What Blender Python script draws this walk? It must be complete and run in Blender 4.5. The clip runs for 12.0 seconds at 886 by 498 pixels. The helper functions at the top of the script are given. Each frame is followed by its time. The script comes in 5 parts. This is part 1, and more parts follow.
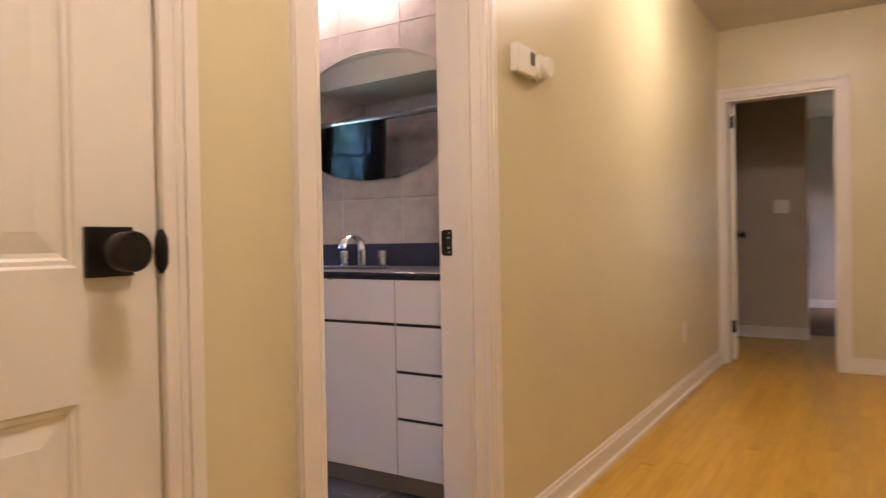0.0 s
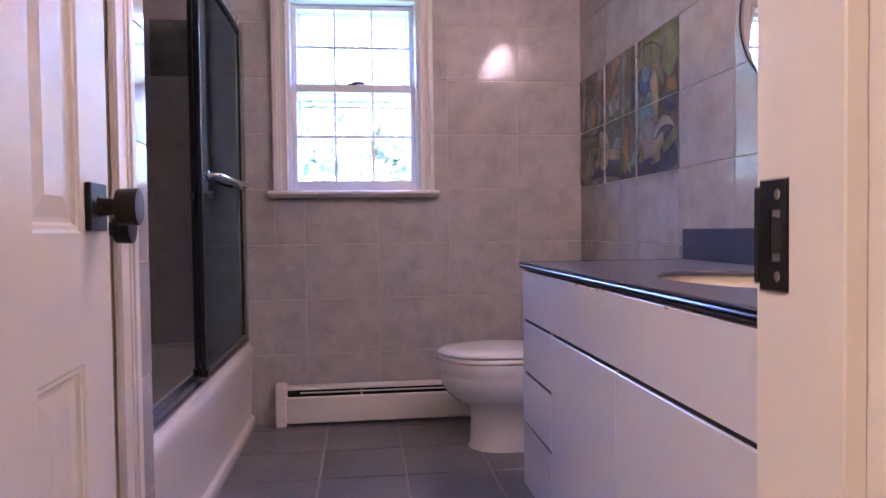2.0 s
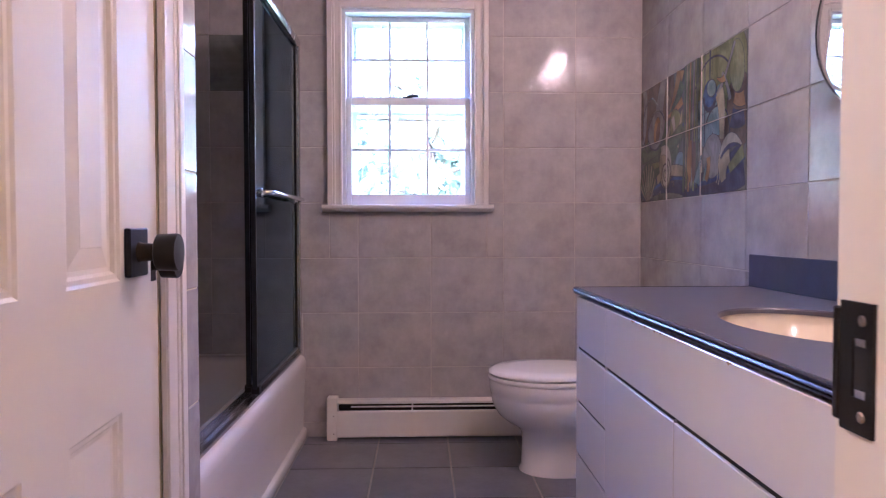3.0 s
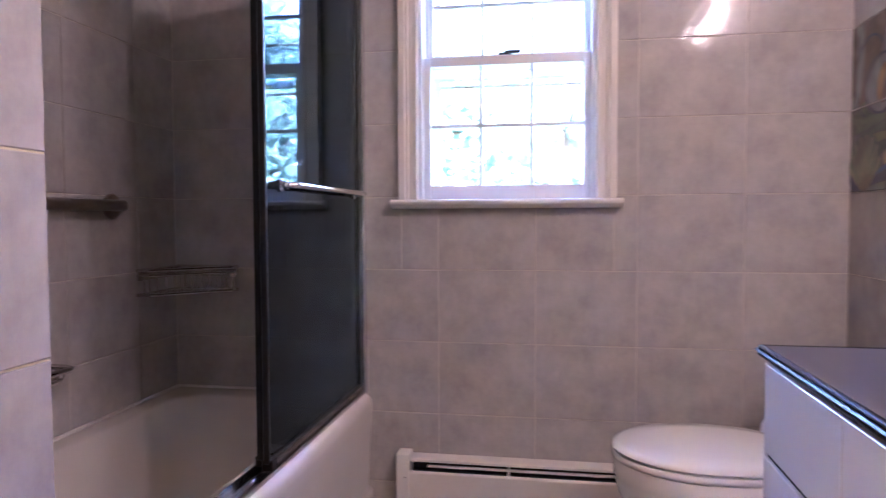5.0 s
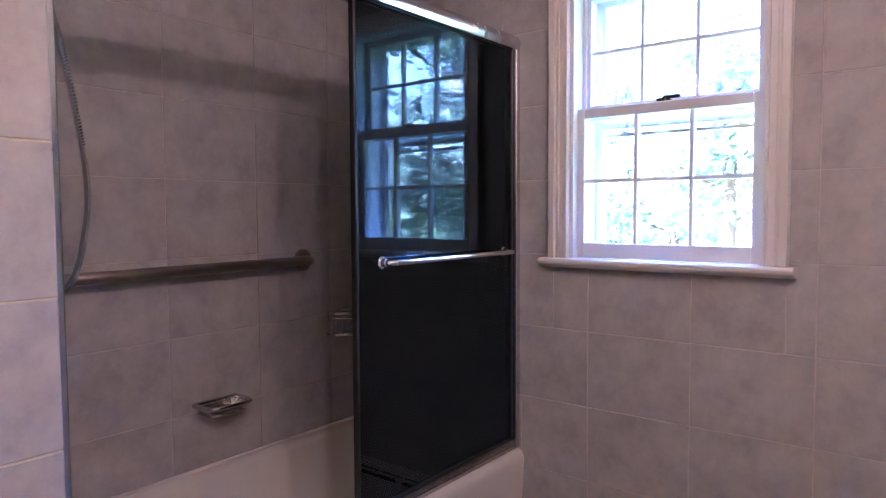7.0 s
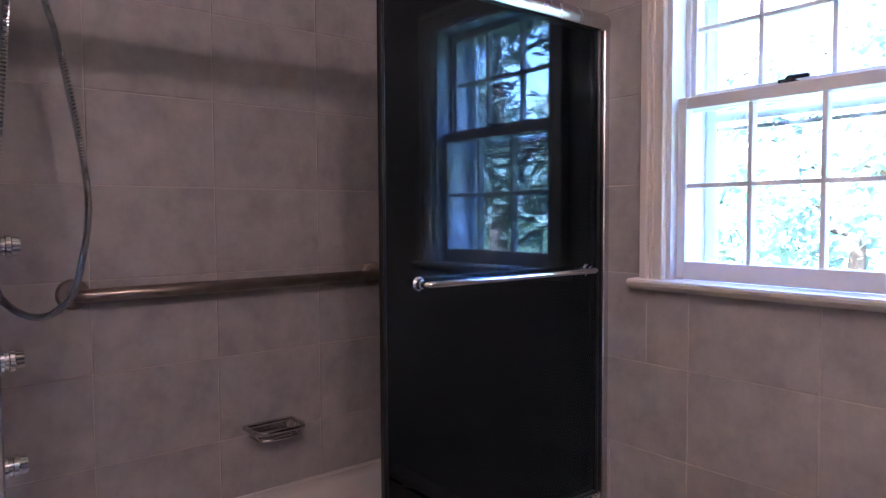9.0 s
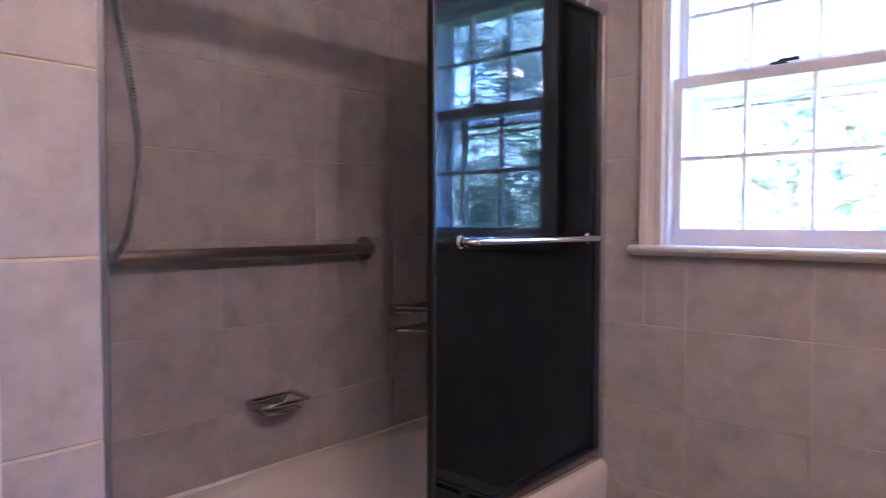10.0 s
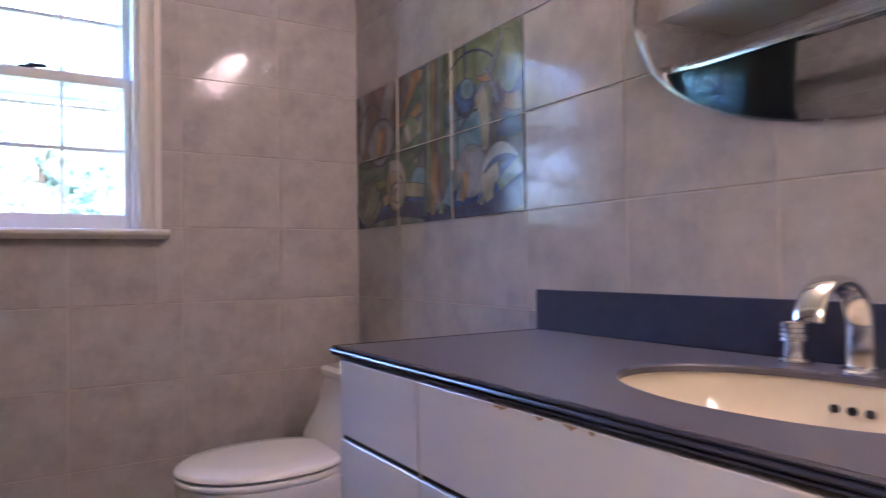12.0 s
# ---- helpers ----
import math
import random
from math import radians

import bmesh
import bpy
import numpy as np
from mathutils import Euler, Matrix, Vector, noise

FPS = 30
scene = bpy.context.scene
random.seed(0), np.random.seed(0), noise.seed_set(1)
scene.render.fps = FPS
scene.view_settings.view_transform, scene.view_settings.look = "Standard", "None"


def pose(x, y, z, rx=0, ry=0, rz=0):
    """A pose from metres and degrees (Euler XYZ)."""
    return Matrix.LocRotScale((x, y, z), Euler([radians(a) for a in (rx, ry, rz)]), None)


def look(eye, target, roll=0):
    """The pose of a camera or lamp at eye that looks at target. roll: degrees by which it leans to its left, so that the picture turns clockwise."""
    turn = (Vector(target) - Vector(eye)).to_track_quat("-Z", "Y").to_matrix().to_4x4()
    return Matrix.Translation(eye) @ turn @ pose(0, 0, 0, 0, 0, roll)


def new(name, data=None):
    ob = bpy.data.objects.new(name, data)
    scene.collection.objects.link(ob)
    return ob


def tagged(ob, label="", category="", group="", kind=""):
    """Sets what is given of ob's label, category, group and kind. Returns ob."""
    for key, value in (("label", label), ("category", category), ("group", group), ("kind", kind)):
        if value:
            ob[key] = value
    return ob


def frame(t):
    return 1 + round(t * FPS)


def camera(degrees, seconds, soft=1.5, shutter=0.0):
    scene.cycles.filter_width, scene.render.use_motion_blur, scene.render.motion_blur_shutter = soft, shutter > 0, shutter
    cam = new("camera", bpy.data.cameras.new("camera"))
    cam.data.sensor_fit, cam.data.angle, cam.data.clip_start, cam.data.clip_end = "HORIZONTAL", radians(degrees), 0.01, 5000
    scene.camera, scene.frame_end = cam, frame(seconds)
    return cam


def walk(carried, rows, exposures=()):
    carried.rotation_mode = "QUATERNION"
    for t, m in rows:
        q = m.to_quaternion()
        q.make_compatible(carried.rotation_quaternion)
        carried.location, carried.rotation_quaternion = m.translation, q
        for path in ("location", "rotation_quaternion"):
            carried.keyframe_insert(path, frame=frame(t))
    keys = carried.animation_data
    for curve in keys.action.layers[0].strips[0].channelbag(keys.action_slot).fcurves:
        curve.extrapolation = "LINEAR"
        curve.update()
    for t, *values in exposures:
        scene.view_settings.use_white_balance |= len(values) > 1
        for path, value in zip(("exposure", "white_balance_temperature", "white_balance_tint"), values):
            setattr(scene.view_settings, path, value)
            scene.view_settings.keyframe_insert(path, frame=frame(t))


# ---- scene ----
cam = camera(66.6, 12.0, soft=1.2, shutter=0.4)
PATH = [
    (0, (-2.377, -3.696, 0.902), (-0.680, -2.638, 0.880), -1.0),
    (0.3, (-2.062, -3.690, 0.894), (-0.557, -2.382, 0.860), -1.2),
    (0.5, (-1.833, -3.676, 0.900), (-0.530, -2.160, 0.857), -0.7),
    (0.6, (-1.736, -3.632, 0.895), (-0.528, -2.037, 0.847), -0.7),
    (0.9, (-1.506, -3.469, 0.874), (-0.545, -1.715, 0.829), -0.6),
    (1, (-1.432, -3.407, 0.868), (-0.570, -1.603, 0.823), -0.4),
    (1.2, (-1.315, -3.314, 0.850), (-0.605, -1.445, 0.803), -0.7),
    (1.5, (-1.182, -3.204, 0.860), (-0.679, -1.269, 0.808), -0.5),
    (2, (-1.033, -3.119, 0.905), (-0.798, -1.134, 0.847), -0.7),
    (2.5, (-1.008, -3.118, 0.982), (-0.908, -1.122, 0.921), -0.4),
    (4.3, (-0.999, -2.599, 0.947), (-0.969, -0.600, 0.894), 0.1),
    (4.5, (-0.988, -2.493, 0.968), (-0.993, -0.494, 0.900), -0.0),
    (5, (-0.885, -2.276, 1.017), (-1.225, -0.306, 0.930), -0.2),
    (5.5, (-0.739, -2.197, 1.080), (-1.458, -0.333, 0.986), -0.4),
    (6, (-0.557, -2.164, 1.164), (-1.505, -0.406, 1.057), -0.4),
    (6.5, (-0.404, -2.124, 1.208), (-1.514, -0.464, 1.102), -0.3),
    (6.7, (-0.361, -2.087, 1.220), (-1.518, -0.459, 1.111), -0.3),
    (8.3, (-0.290, -1.664, 1.312), (-1.749, -0.300, 1.203), -0.3),
    (8.5, (-0.298, -1.626, 1.304), (-1.786, -0.294, 1.194), -0.3),
    (9, (-0.324, -1.623, 1.262), (-1.875, -0.364, 1.162), -0.3),
    (9.5, (-0.386, -1.761, 1.178), (-1.919, -0.479, 1.091), -0.2),
    (10, (-0.540, -1.919, 1.149), (-1.860, -0.418, 1.072), 0.1),
    (10.5, (-0.726, -1.943, 1.076), (-1.455, -0.081, 1.047), 0.7),
    (11, (-0.960, -2.065, 0.962), (-0.875, -0.067, 0.969), 0.0),
    (11.2, (-1.001, -2.143, 0.953), (-0.670, -0.170, 0.938), 0.0),
    (11.5, (-1.027, -2.226, 0.940), (-0.365, -0.339, 0.962), -0.5),
    (12, (-1.084, -2.342, 0.966), (-0.024, -0.646, 1.007), -0.8),
]
EXPOSURES = [(0.0, 5.56, 5300, 28), (0.6, 5.76, 4850, 28), (0.9, 5.82, 4800, 31), (1.5, 5.84, 4870, 41), (2.5, 5.94, 4900, 42), (4.5, 6.29, 4670, 35),
             (5.0, 6.30, 4800, 34), (5.5, 6.24, 4870, 36), (6.5, 6.06, 4900, 36), (8.5, 5.62, 4830, 31), (9.0, 5.67, 4870, 32), (9.5, 6.06, 5020, 36), (10.5, 6.04, 4950, 32), (11.0, 6.19, 4770, 28), (12.0, 5.84, 4900, 28)]
walk(cam, [(t, look(eye, target, roll)) for t, eye, target, roll in PATH], EXPOSURES)

# ---- world, sun, lamps' strength ----
world = bpy.data.worlds.new("sky")
scene.world = world
world.use_nodes = True
_wn = world.node_tree
_sky = _wn.nodes.new("ShaderNodeTexSky")
_sky.sky_type = 'NISHITA'
_sky.sun_disc = False
_sky.sun_elevation = radians(42)
_sky.sun_rotation = radians(200)
_sky.air_density, _sky.dust_density, _sky.ozone_density = 1.0, 3.0, 1.0
_bg = _wn.nodes["Background"]
_bg.inputs["Strength"].default_value = 0.15
_wn.links.new(_sky.outputs[0], _bg.inputs["Color"])

sun = new("sun", bpy.data.lights.new("sun", 'SUN'))
sun.data.energy, sun.data.angle, sun.data.color = 2.6, radians(0.6), (1.0, 0.95, 0.88)
sun.matrix_world = look((-3, -9, 9), (0, 0, 0))

BULB = 4.0       # vanity bulbs
HALL = 1.9        # hall ceiling lamps


# ---- materials ----
def material(name, color, rough=0.5, metal=0.0):
    m = bpy.data.materials.new(name)
    m.use_nodes = True
    b = m.node_tree.nodes["Principled BSDF"]
    b.inputs["Base Color"].default_value = (*color, 1)
    b.inputs["Roughness"].default_value = rough
    b.inputs["Metallic"].default_value = metal
    return m, m.node_tree, b


def node(nt, kind, **values):
    n = nt.nodes.new(kind)
    for k, v in values.items():
        n.inputs[k.replace("_", " ")].default_value = v
    return n


def ramp(nt, stops, fac):
    n = nt.nodes.new("ShaderNodeValToRGB")
    e = n.color_ramp.elements
    while len(e) < len(stops):
        e.new(0.5)
    for el, (p, c) in zip(e, stops):
        el.position, el.color = p, (*c, 1)
    nt.links.new(fac, n.inputs[0])
    return n


def place(nt, vary=False, scale=(1, 1, 1)):
    """Object coordinates, moved by a random step from piece to piece."""
    tc = nt.nodes.new("ShaderNodeTexCoord")
    mp = nt.nodes.new("ShaderNodeMapping")
    mp.inputs["Scale"].default_value = scale
    nt.links.new(tc.outputs["Object"], mp.inputs["Vector"])
    if vary:
        info = nt.nodes.new("ShaderNodeObjectInfo")
        mul = nt.nodes.new("ShaderNodeVectorMath")
        mul.operation = 'SCALE'
        mul.inputs[0].default_value = (37.0, 53.0, 71.0)
        nt.links.new(info.outputs["Random"], mul.inputs["Scale"])
        nt.links.new(mul.outputs[0], mp.inputs["Location"])
    return mp.outputs[0]


def bump(nt, b, height, strength, distance=0.01, chain=None):
    n = nt.nodes.new("ShaderNodeBump")
    n.inputs["Strength"].default_value, n.inputs["Distance"].default_value = strength, distance
    nt.links.new(height, n.inputs["Height"])
    if chain:
        nt.links.new(chain.outputs[0], n.inputs["Normal"])
    nt.links.new(n.outputs[0], b.inputs["Normal"])
    return n


def noisy(name, lo, hi, rough, scale, metal=0.0, vary=False, grain=0.0, bump_s=0.0, bump_scale=200.0, rough_var=0.0, stretch=(1, 1, 1), detail=6):
    """A mottled surface: two scales of noise in its colour, fine relief."""
    m, nt, b = material(name, lo, rough, metal)
    v = place(nt, vary, stretch)
    n1 = node(nt, "ShaderNodeTexNoise", Scale=scale, Detail=detail, Roughness=0.6)
    nt.links.new(v, n1.inputs["Vector"])
    r = ramp(nt, [(0.3, lo), (0.7, hi)], n1.outputs["Fac"])
    col = r.outputs[0]
    if grain:
        n2 = node(nt, "ShaderNodeTexNoise", Scale=scale * 9, Detail=3)
        nt.links.new(v, n2.inputs["Vector"])
        mix = nt.nodes.new("ShaderNodeMix")
        mix.data_type, mix.blend_type = 'RGBA', 'OVERLAY'
        mix.inputs["Factor"].default_value = grain
        nt.links.new(col, mix.inputs["A"])
        nt.links.new(n2.outputs["Fac"], mix.inputs["B"])
        col = mix.outputs["Result"]
    nt.links.new(col, b.inputs["Base Color"])
    if rough_var:
        mr = node(nt, "ShaderNodeMapRange")
        mr.inputs["To Min"].default_value, mr.inputs["To Max"].default_value = rough - rough_var, rough + rough_var
        nt.links.new(n1.outputs["Fac"], mr.inputs["Value"])
        nt.links.new(mr.outputs[0], b.inputs["Roughness"])
    if bump_s:
        n3 = node(nt, "ShaderNodeTexNoise", Scale=bump_scale, Detail=2)
        nt.links.new(v, n3.inputs["Vector"])
        bump(nt, b, n3.outputs["Fac"], bump_s, 0.002)
    return m


def tile_material():
    """Glazed grey ceramic: cloudy grey, streaked upright, with an uneven glaze."""
    m, nt, b = material("glazed_grey_tile", (0.36, 0.34, 0.33), 0.075)
    v = place(nt, True)
    n1 = node(nt, "ShaderNodeTexNoise", Scale=9.0, Detail=7, Roughness=0.65)
    nt.links.new(v, n1.inputs["Vector"])
    st = nt.nodes.new("ShaderNodeMapping")
    st.inputs["Scale"].default_value = (45, 45, 14)
    nt.links.new(v, st.inputs["Vector"])
    n2 = node(nt, "ShaderNodeTexNoise", Scale=1.0, Detail=4)
    nt.links.new(st.outputs[0], n2.inputs["Vector"])
    add = nt.nodes.new("ShaderNodeMath")
    add.operation = 'MULTIPLY_ADD'
    add.inputs[1].default_value = 0.14
    nt.links.new(n2.outputs["Fac"], add.inputs[0])
    sc = nt.nodes.new("ShaderNodeMath")
    sc.operation = 'MULTIPLY'
    sc.inputs[1].default_value = 0.86
    nt.links.new(n1.outputs["Fac"], sc.inputs[0])
    nt.links.new(sc.outputs[0], add.inputs[2])
    b.inputs["Specular IOR Level"].default_value = 0.15
    r = ramp(nt, [(0.33, (0.355, 0.332, 0.33)), (0.5, (0.43, 0.405, 0.396)), (0.68, (0.50, 0.473, 0.457))], add.outputs[0])
    nt.links.new(r.outputs[0], b.inputs["Base Color"])
    wv = node(nt, "ShaderNodeTexNoise", Scale=22.0, Detail=2.0, Roughness=0.45)
    nt.links.new(v, wv.inputs["Vector"])
    b1 = bump(nt, b, wv.outputs["Fac"], 0.065, 0.010)
    ripple = node(nt, "ShaderNodeTexNoise", Scale=48.0, Detail=0.0)
    nt.links.new(v, ripple.inputs["Vector"])
    b2 = bump(nt, b, ripple.outputs["Fac"], 0.10, 0.0045, b1)
    fine = node(nt, "ShaderNodeTexNoise", Scale=220.0, Detail=2)
    nt.links.new(v, fine.inputs["Vector"])
    bump(nt, b, fine.outputs["Fac"], 0.03, 0.0005, b2)
    return m


def glaze_paint(name, lo, hi, scale=11.0):
    """A hand-painted glaze colour, brushed unevenly from one tone to another."""
    m, nt, b = material(name, lo, 0.16)
    v = nt.nodes.new("ShaderNodeNewGeometry").outputs["Position"]
    n1 = node(nt, "ShaderNodeTexNoise", Scale=scale, Detail=3.0, Roughness=0.5, Distortion=0.8)
    nt.links.new(v, n1.inputs["Vector"])
    r = ramp(nt, [(0.36, lo), (0.64, hi)], n1.outputs["Fac"])
    st = nt.nodes.new("ShaderNodeMapping")
    st.inputs["Scale"].default_value = (1, 160, 30)
    nt.links.new(v, st.inputs["Vector"])
    n2 = node(nt, "ShaderNodeTexNoise", Scale=1.0, Detail=3.0)
    nt.links.new(st.outputs[0], n2.inputs["Vector"])
    mix = nt.nodes.new("ShaderNodeMix")
    mix.data_type, mix.blend_type = 'RGBA', 'OVERLAY'
    mix.inputs["Factor"].default_value = 0.3
    nt.links.new(r.outputs[0], mix.inputs["A"])
    nt.links.new(n2.outputs["Fac"], mix.inputs["B"])
    nt.links.new(mix.outputs["Result"], b.inputs["Base Color"])
    bump(nt, b, n2.outputs["Fac"], 0.06, 0.002)
    return m


def wood_floor_material():
    m, nt, b = material("honey_oak_strip", (0.45, 0.24, 0.08), 0.3)
    v = place(nt, True, (2.5, 40, 40))
    n1 = node(nt, "ShaderNodeTexNoise", Scale=1.6, Detail=8, Roughness=0.65, Distortion=0.4)
    nt.links.new(v, n1.inputs["Vector"])
    r = ramp(nt, [(0.3, (0.43, 0.235, 0.016)), (0.55, (0.54, 0.325, 0.026)), (0.75, (0.62, 0.40, 0.042))], n1.outputs["Fac"])
    info = nt.nodes.new("ShaderNodeObjectInfo")
    tone = ramp(nt, [(0.0, (0.86, 0.84, 0.8)), (0.5, (1, 1, 1)), (1.0, (1.10, 1.08, 1.0))], info.outputs["Random"])
    mix = nt.nodes.new("ShaderNodeMix")
    mix.data_type, mix.blend_type = 'RGBA', 'MULTIPLY'
    mix.inputs["Factor"].default_value = 1.0
    nt.links.new(r.outputs[0], mix.inputs["A"])
    nt.links.new(tone.outputs[0], mix.inputs["B"])
    nt.links.new(mix.outputs["Result"], b.inputs["Base Color"])
    bump(nt, b, n1.outputs["Fac"], 0.05, 0.002)
    return m


def glow(name, color, strength):
    m = bpy.data.materials.new(name)
    m.use_nodes = True
    nt = m.node_tree
    nt.nodes.remove(nt.nodes["Principled BSDF"])
    e = node(nt, "ShaderNodeEmission", Color=(*color, 1), Strength=strength)
    nt.links.new(e.outputs[0], nt.nodes["Material Output"].inputs["Surface"])
    return m


def clear_glass(name, tint=(1, 1, 1), share=0.045, sheen=(1, 1, 1)):
    """A thin pane: lets light straight through, with the gloss of glass."""
    m = bpy.data.materials.new(name)
    m.use_nodes = True
    nt = m.node_tree
    nt.nodes.remove(nt.nodes["Principled BSDF"])
    t = node(nt, "ShaderNodeBsdfTransparent", Color=(*tint, 1))
    g = node(nt, "ShaderNodeBsdfGlossy", Color=(*sheen, 1), Roughness=0.0)
    lw = node(nt, "ShaderNodeLayerWeight", Blend=0.5)
    p5 = nt.nodes.new("ShaderNodeMath")
    p5.operation = 'POWER'
    p5.inputs[1].default_value = 5.0
    nt.links.new(lw.outputs["Facing"], p5.inputs[0])
    f = nt.nodes.new("ShaderNodeMath")
    f.operation = 'MULTIPLY_ADD'
    f.inputs[1].default_value, f.inputs[2].default_value = 0.96, share
    nt.links.new(p5.outputs[0], f.inputs[0])
    mx = nt.nodes.new("ShaderNodeMixShader")
    nt.links.new(f.outputs[0], mx.inputs[0])
    nt.links.new(t.outputs[0], mx.inputs[1])
    nt.links.new(g.outputs[0], mx.inputs[2])
    nt.links.new(mx.outputs[0], nt.nodes["Material Output"].inputs["Surface"])
    return m


TILE = tile_material()
MURAL = glaze_paint("glaze_ground", (0.10, 0.115, 0.115), (0.21, 0.22, 0.20), 7.0)
GLAZE = {
    "cream": glaze_paint("glaze_cream", (0.25, 0.24, 0.20), (0.42, 0.40, 0.33)),
    "sand": glaze_paint("glaze_sand", (0.22, 0.20, 0.14), (0.38, 0.34, 0.24)),
    "ochre": glaze_paint("glaze_ochre", (0.21, 0.13, 0.07), (0.37, 0.24, 0.125)),
    "green": glaze_paint("glaze_green", (0.08, 0.105, 0.08), (0.15, 0.20, 0.13)),
    "moss": glaze_paint("glaze_moss", (0.13, 0.15, 0.08), (0.25, 0.27, 0.15)),
    "teal": glaze_paint("glaze_teal", (0.11, 0.18, 0.21), (0.25, 0.34, 0.37)),
    "blue": glaze_paint("glaze_blue", (0.025, 0.04, 0.12), (0.09, 0.15, 0.30)),
    "navy": glaze_paint("glaze_navy", (0.045, 0.05, 0.085), (0.085, 0.095, 0.15)),
    "brown": glaze_paint("glaze_brown", (0.10, 0.08, 0.07), (0.18, 0.145, 0.115)),
    "edge": glaze_paint("glaze_edge", (0.06, 0.065, 0.07), (0.11, 0.115, 0.12)),
    "grey": glaze_paint("glaze_grey", (0.15, 0.15, 0.16), (0.28, 0.28, 0.28)),
}
GROUT = noisy("wall_grout", (0.46, 0.42, 0.38), (0.58, 0.53, 0.48), 0.85, 25, bump_s=0.2)
FLOOR_TILE = noisy("slate_floor_tile", (0.125, 0.123, 0.138), (0.205, 0.20, 0.222), 0.30, 5, vary=True, grain=0.12, bump_s=0.12, bump_scale=60, rough_var=0.03)
FLOOR_GROUT = noisy("floor_grout", (0.34, 0.31, 0.28), (0.44, 0.40, 0.36), 0.9, 30, bump_s=0.2)
HALL_PAINT = noisy("cream_wall_paint", (0.60, 0.54, 0.345), (0.62, 0.56, 0.365), 0.34, 2.5, bump_s=0.06, bump_scale=260)
ROOM_PAINT = noisy("far_room_paint", (0.44, 0.38, 0.31), (0.48, 0.42, 0.35), 0.6, 2.5, bump_s=0.06, bump_scale=260)
CEILING = noisy("ceiling_paint", (0.66, 0.61, 0.52), (0.70, 0.65, 0.56), 0.8, 3, bump_s=0.1, bump_scale=220)
TRIM = noisy("white_trim_paint", (0.70, 0.66, 0.61), (0.73, 0.69, 0.64), 0.40, 4, detail=2, bump_s=0.05, bump_scale=90)
DOOR_PAINT = noisy("white_door_paint", (0.67, 0.64, 0.585), (0.71, 0.68, 0.62), 0.42, 2, bump_s=0.04, bump_scale=70, detail=2)
SASH_PAINT = noisy("sash_paint", (0.72, 0.73, 0.76), (0.78, 0.79, 0.82), 0.35, 5, bump_s=0.05)
BLACK = noisy("matt_black_metal", (0.012, 0.011, 0.011), (0.022, 0.02, 0.019), 0.38, 30, metal=0.6, bump_s=0.04)
FRAME_BLACK = noisy("black_door_frame", (0.01, 0.01, 0.011), (0.02, 0.02, 0.021), 0.3, 20, metal=0.3)
CHROME = noisy("chrome", (0.72, 0.72, 0.73), (0.80, 0.80, 0.81), 0.09, 12, metal=1.0, rough_var=0.04)
AGED = noisy("aged_chrome", (0.52, 0.50, 0.48), (0.66, 0.64, 0.62), 0.2, 30, metal=1.0, rough_var=0.06)
ALU = noisy("satin_aluminium", (0.62, 0.62, 0.64), (0.72, 0.72, 0.74), 0.26, 10, metal=1.0, rough_var=0.06, stretch=(1, 1, 0.05))
BRONZE = noisy("brushed_bronze_steel", (0.26, 0.215, 0.185), (0.35, 0.295, 0.255), 0.32, 18, metal=0.9, rough_var=0.08)
PORCELAIN = noisy("white_porcelain", (0.79, 0.76, 0.735), (0.82, 0.79, 0.765), 0.1, 3, rough_var=0.03)
BISCUIT = noisy("biscuit_porcelain", (0.74, 0.66, 0.52), (0.78, 0.70, 0.57), 0.12, 3, rough_var=0.03)
TUB = noisy("tub_enamel", (0.76, 0.715, 0.67), (0.80, 0.755, 0.71), 0.14, 2.5, rough_var=0.04, bump_s=0.03, bump_scale=9)
LAMINATE = noisy("grey_white_laminate", (0.735, 0.715, 0.735), (0.765, 0.745, 0.765), 0.14, 1.6, grain=0.05, rough_var=0.05)
TOEKICK = noisy("beige_toe_kick", (0.42, 0.37, 0.32), (0.47, 0.42, 0.37), 0.5, 5, bump_s=0.05)
CHIPBOARD = noisy("bare_chipboard", (0.30, 0.17, 0.07), (0.44, 0.28, 0.13), 0.8, 60)
COUNTER = noisy("dark_blue_grey_counter", (0.076, 0.075, 0.106), (0.092, 0.091, 0.124), 0.3, 30, rough_var=0.03)
COUNTER_EDGE = noisy("black_counter_edge", (0.026, 0.028, 0.048), (0.036, 0.039, 0.062), 0.24, 20, rough_var=0.05)
SPLASH = noisy("navy_backsplash", (0.030, 0.034, 0.070), (0.042, 0.047, 0.09), 0.35, 30, grain=0.2)
HEATER = noisy("cream_enamel_metal", (0.76, 0.715, 0.67), (0.80, 0.755, 0.71), 0.34, 5, grain=0.1, bump_s=0.05, bump_scale=40)
DARK = noisy("dark_gap", (0.012, 0.011, 0.012), (0.02, 0.019, 0.02), 0.7, 10)
PLASTIC = noisy("white_plastic", (0.74, 0.72, 0.66), (0.78, 0.76, 0.70), 0.35, 6)
SCREEN = noisy("grey_display", (0.10, 0.11, 0.10), (0.13, 0.14, 0.13), 0.2, 20)
OAK = wood_floor_material()
OAK_GAP = noisy("floor_joint", (0.10, 0.05, 0.018), (0.15, 0.08, 0.03), 0.7, 20)
PANE = clear_glass("window_glass")
# blue of the reflected outdoors is put into the gloss colour of both panes
SMOKED = clear_glass("smoked_glass", (0.37, 0.355, 0.36), 0.054, (0.60, 0.81, 1.0))
SMOKED_INNER = clear_glass("smoked_inner_glass", (0.37, 0.355, 0.36), 0.016, (0.60, 0.81, 1.0))
MIRROR = material("silvered_mirror", (0.80, 0.82, 0.83), 0.0, 1.0)[0]
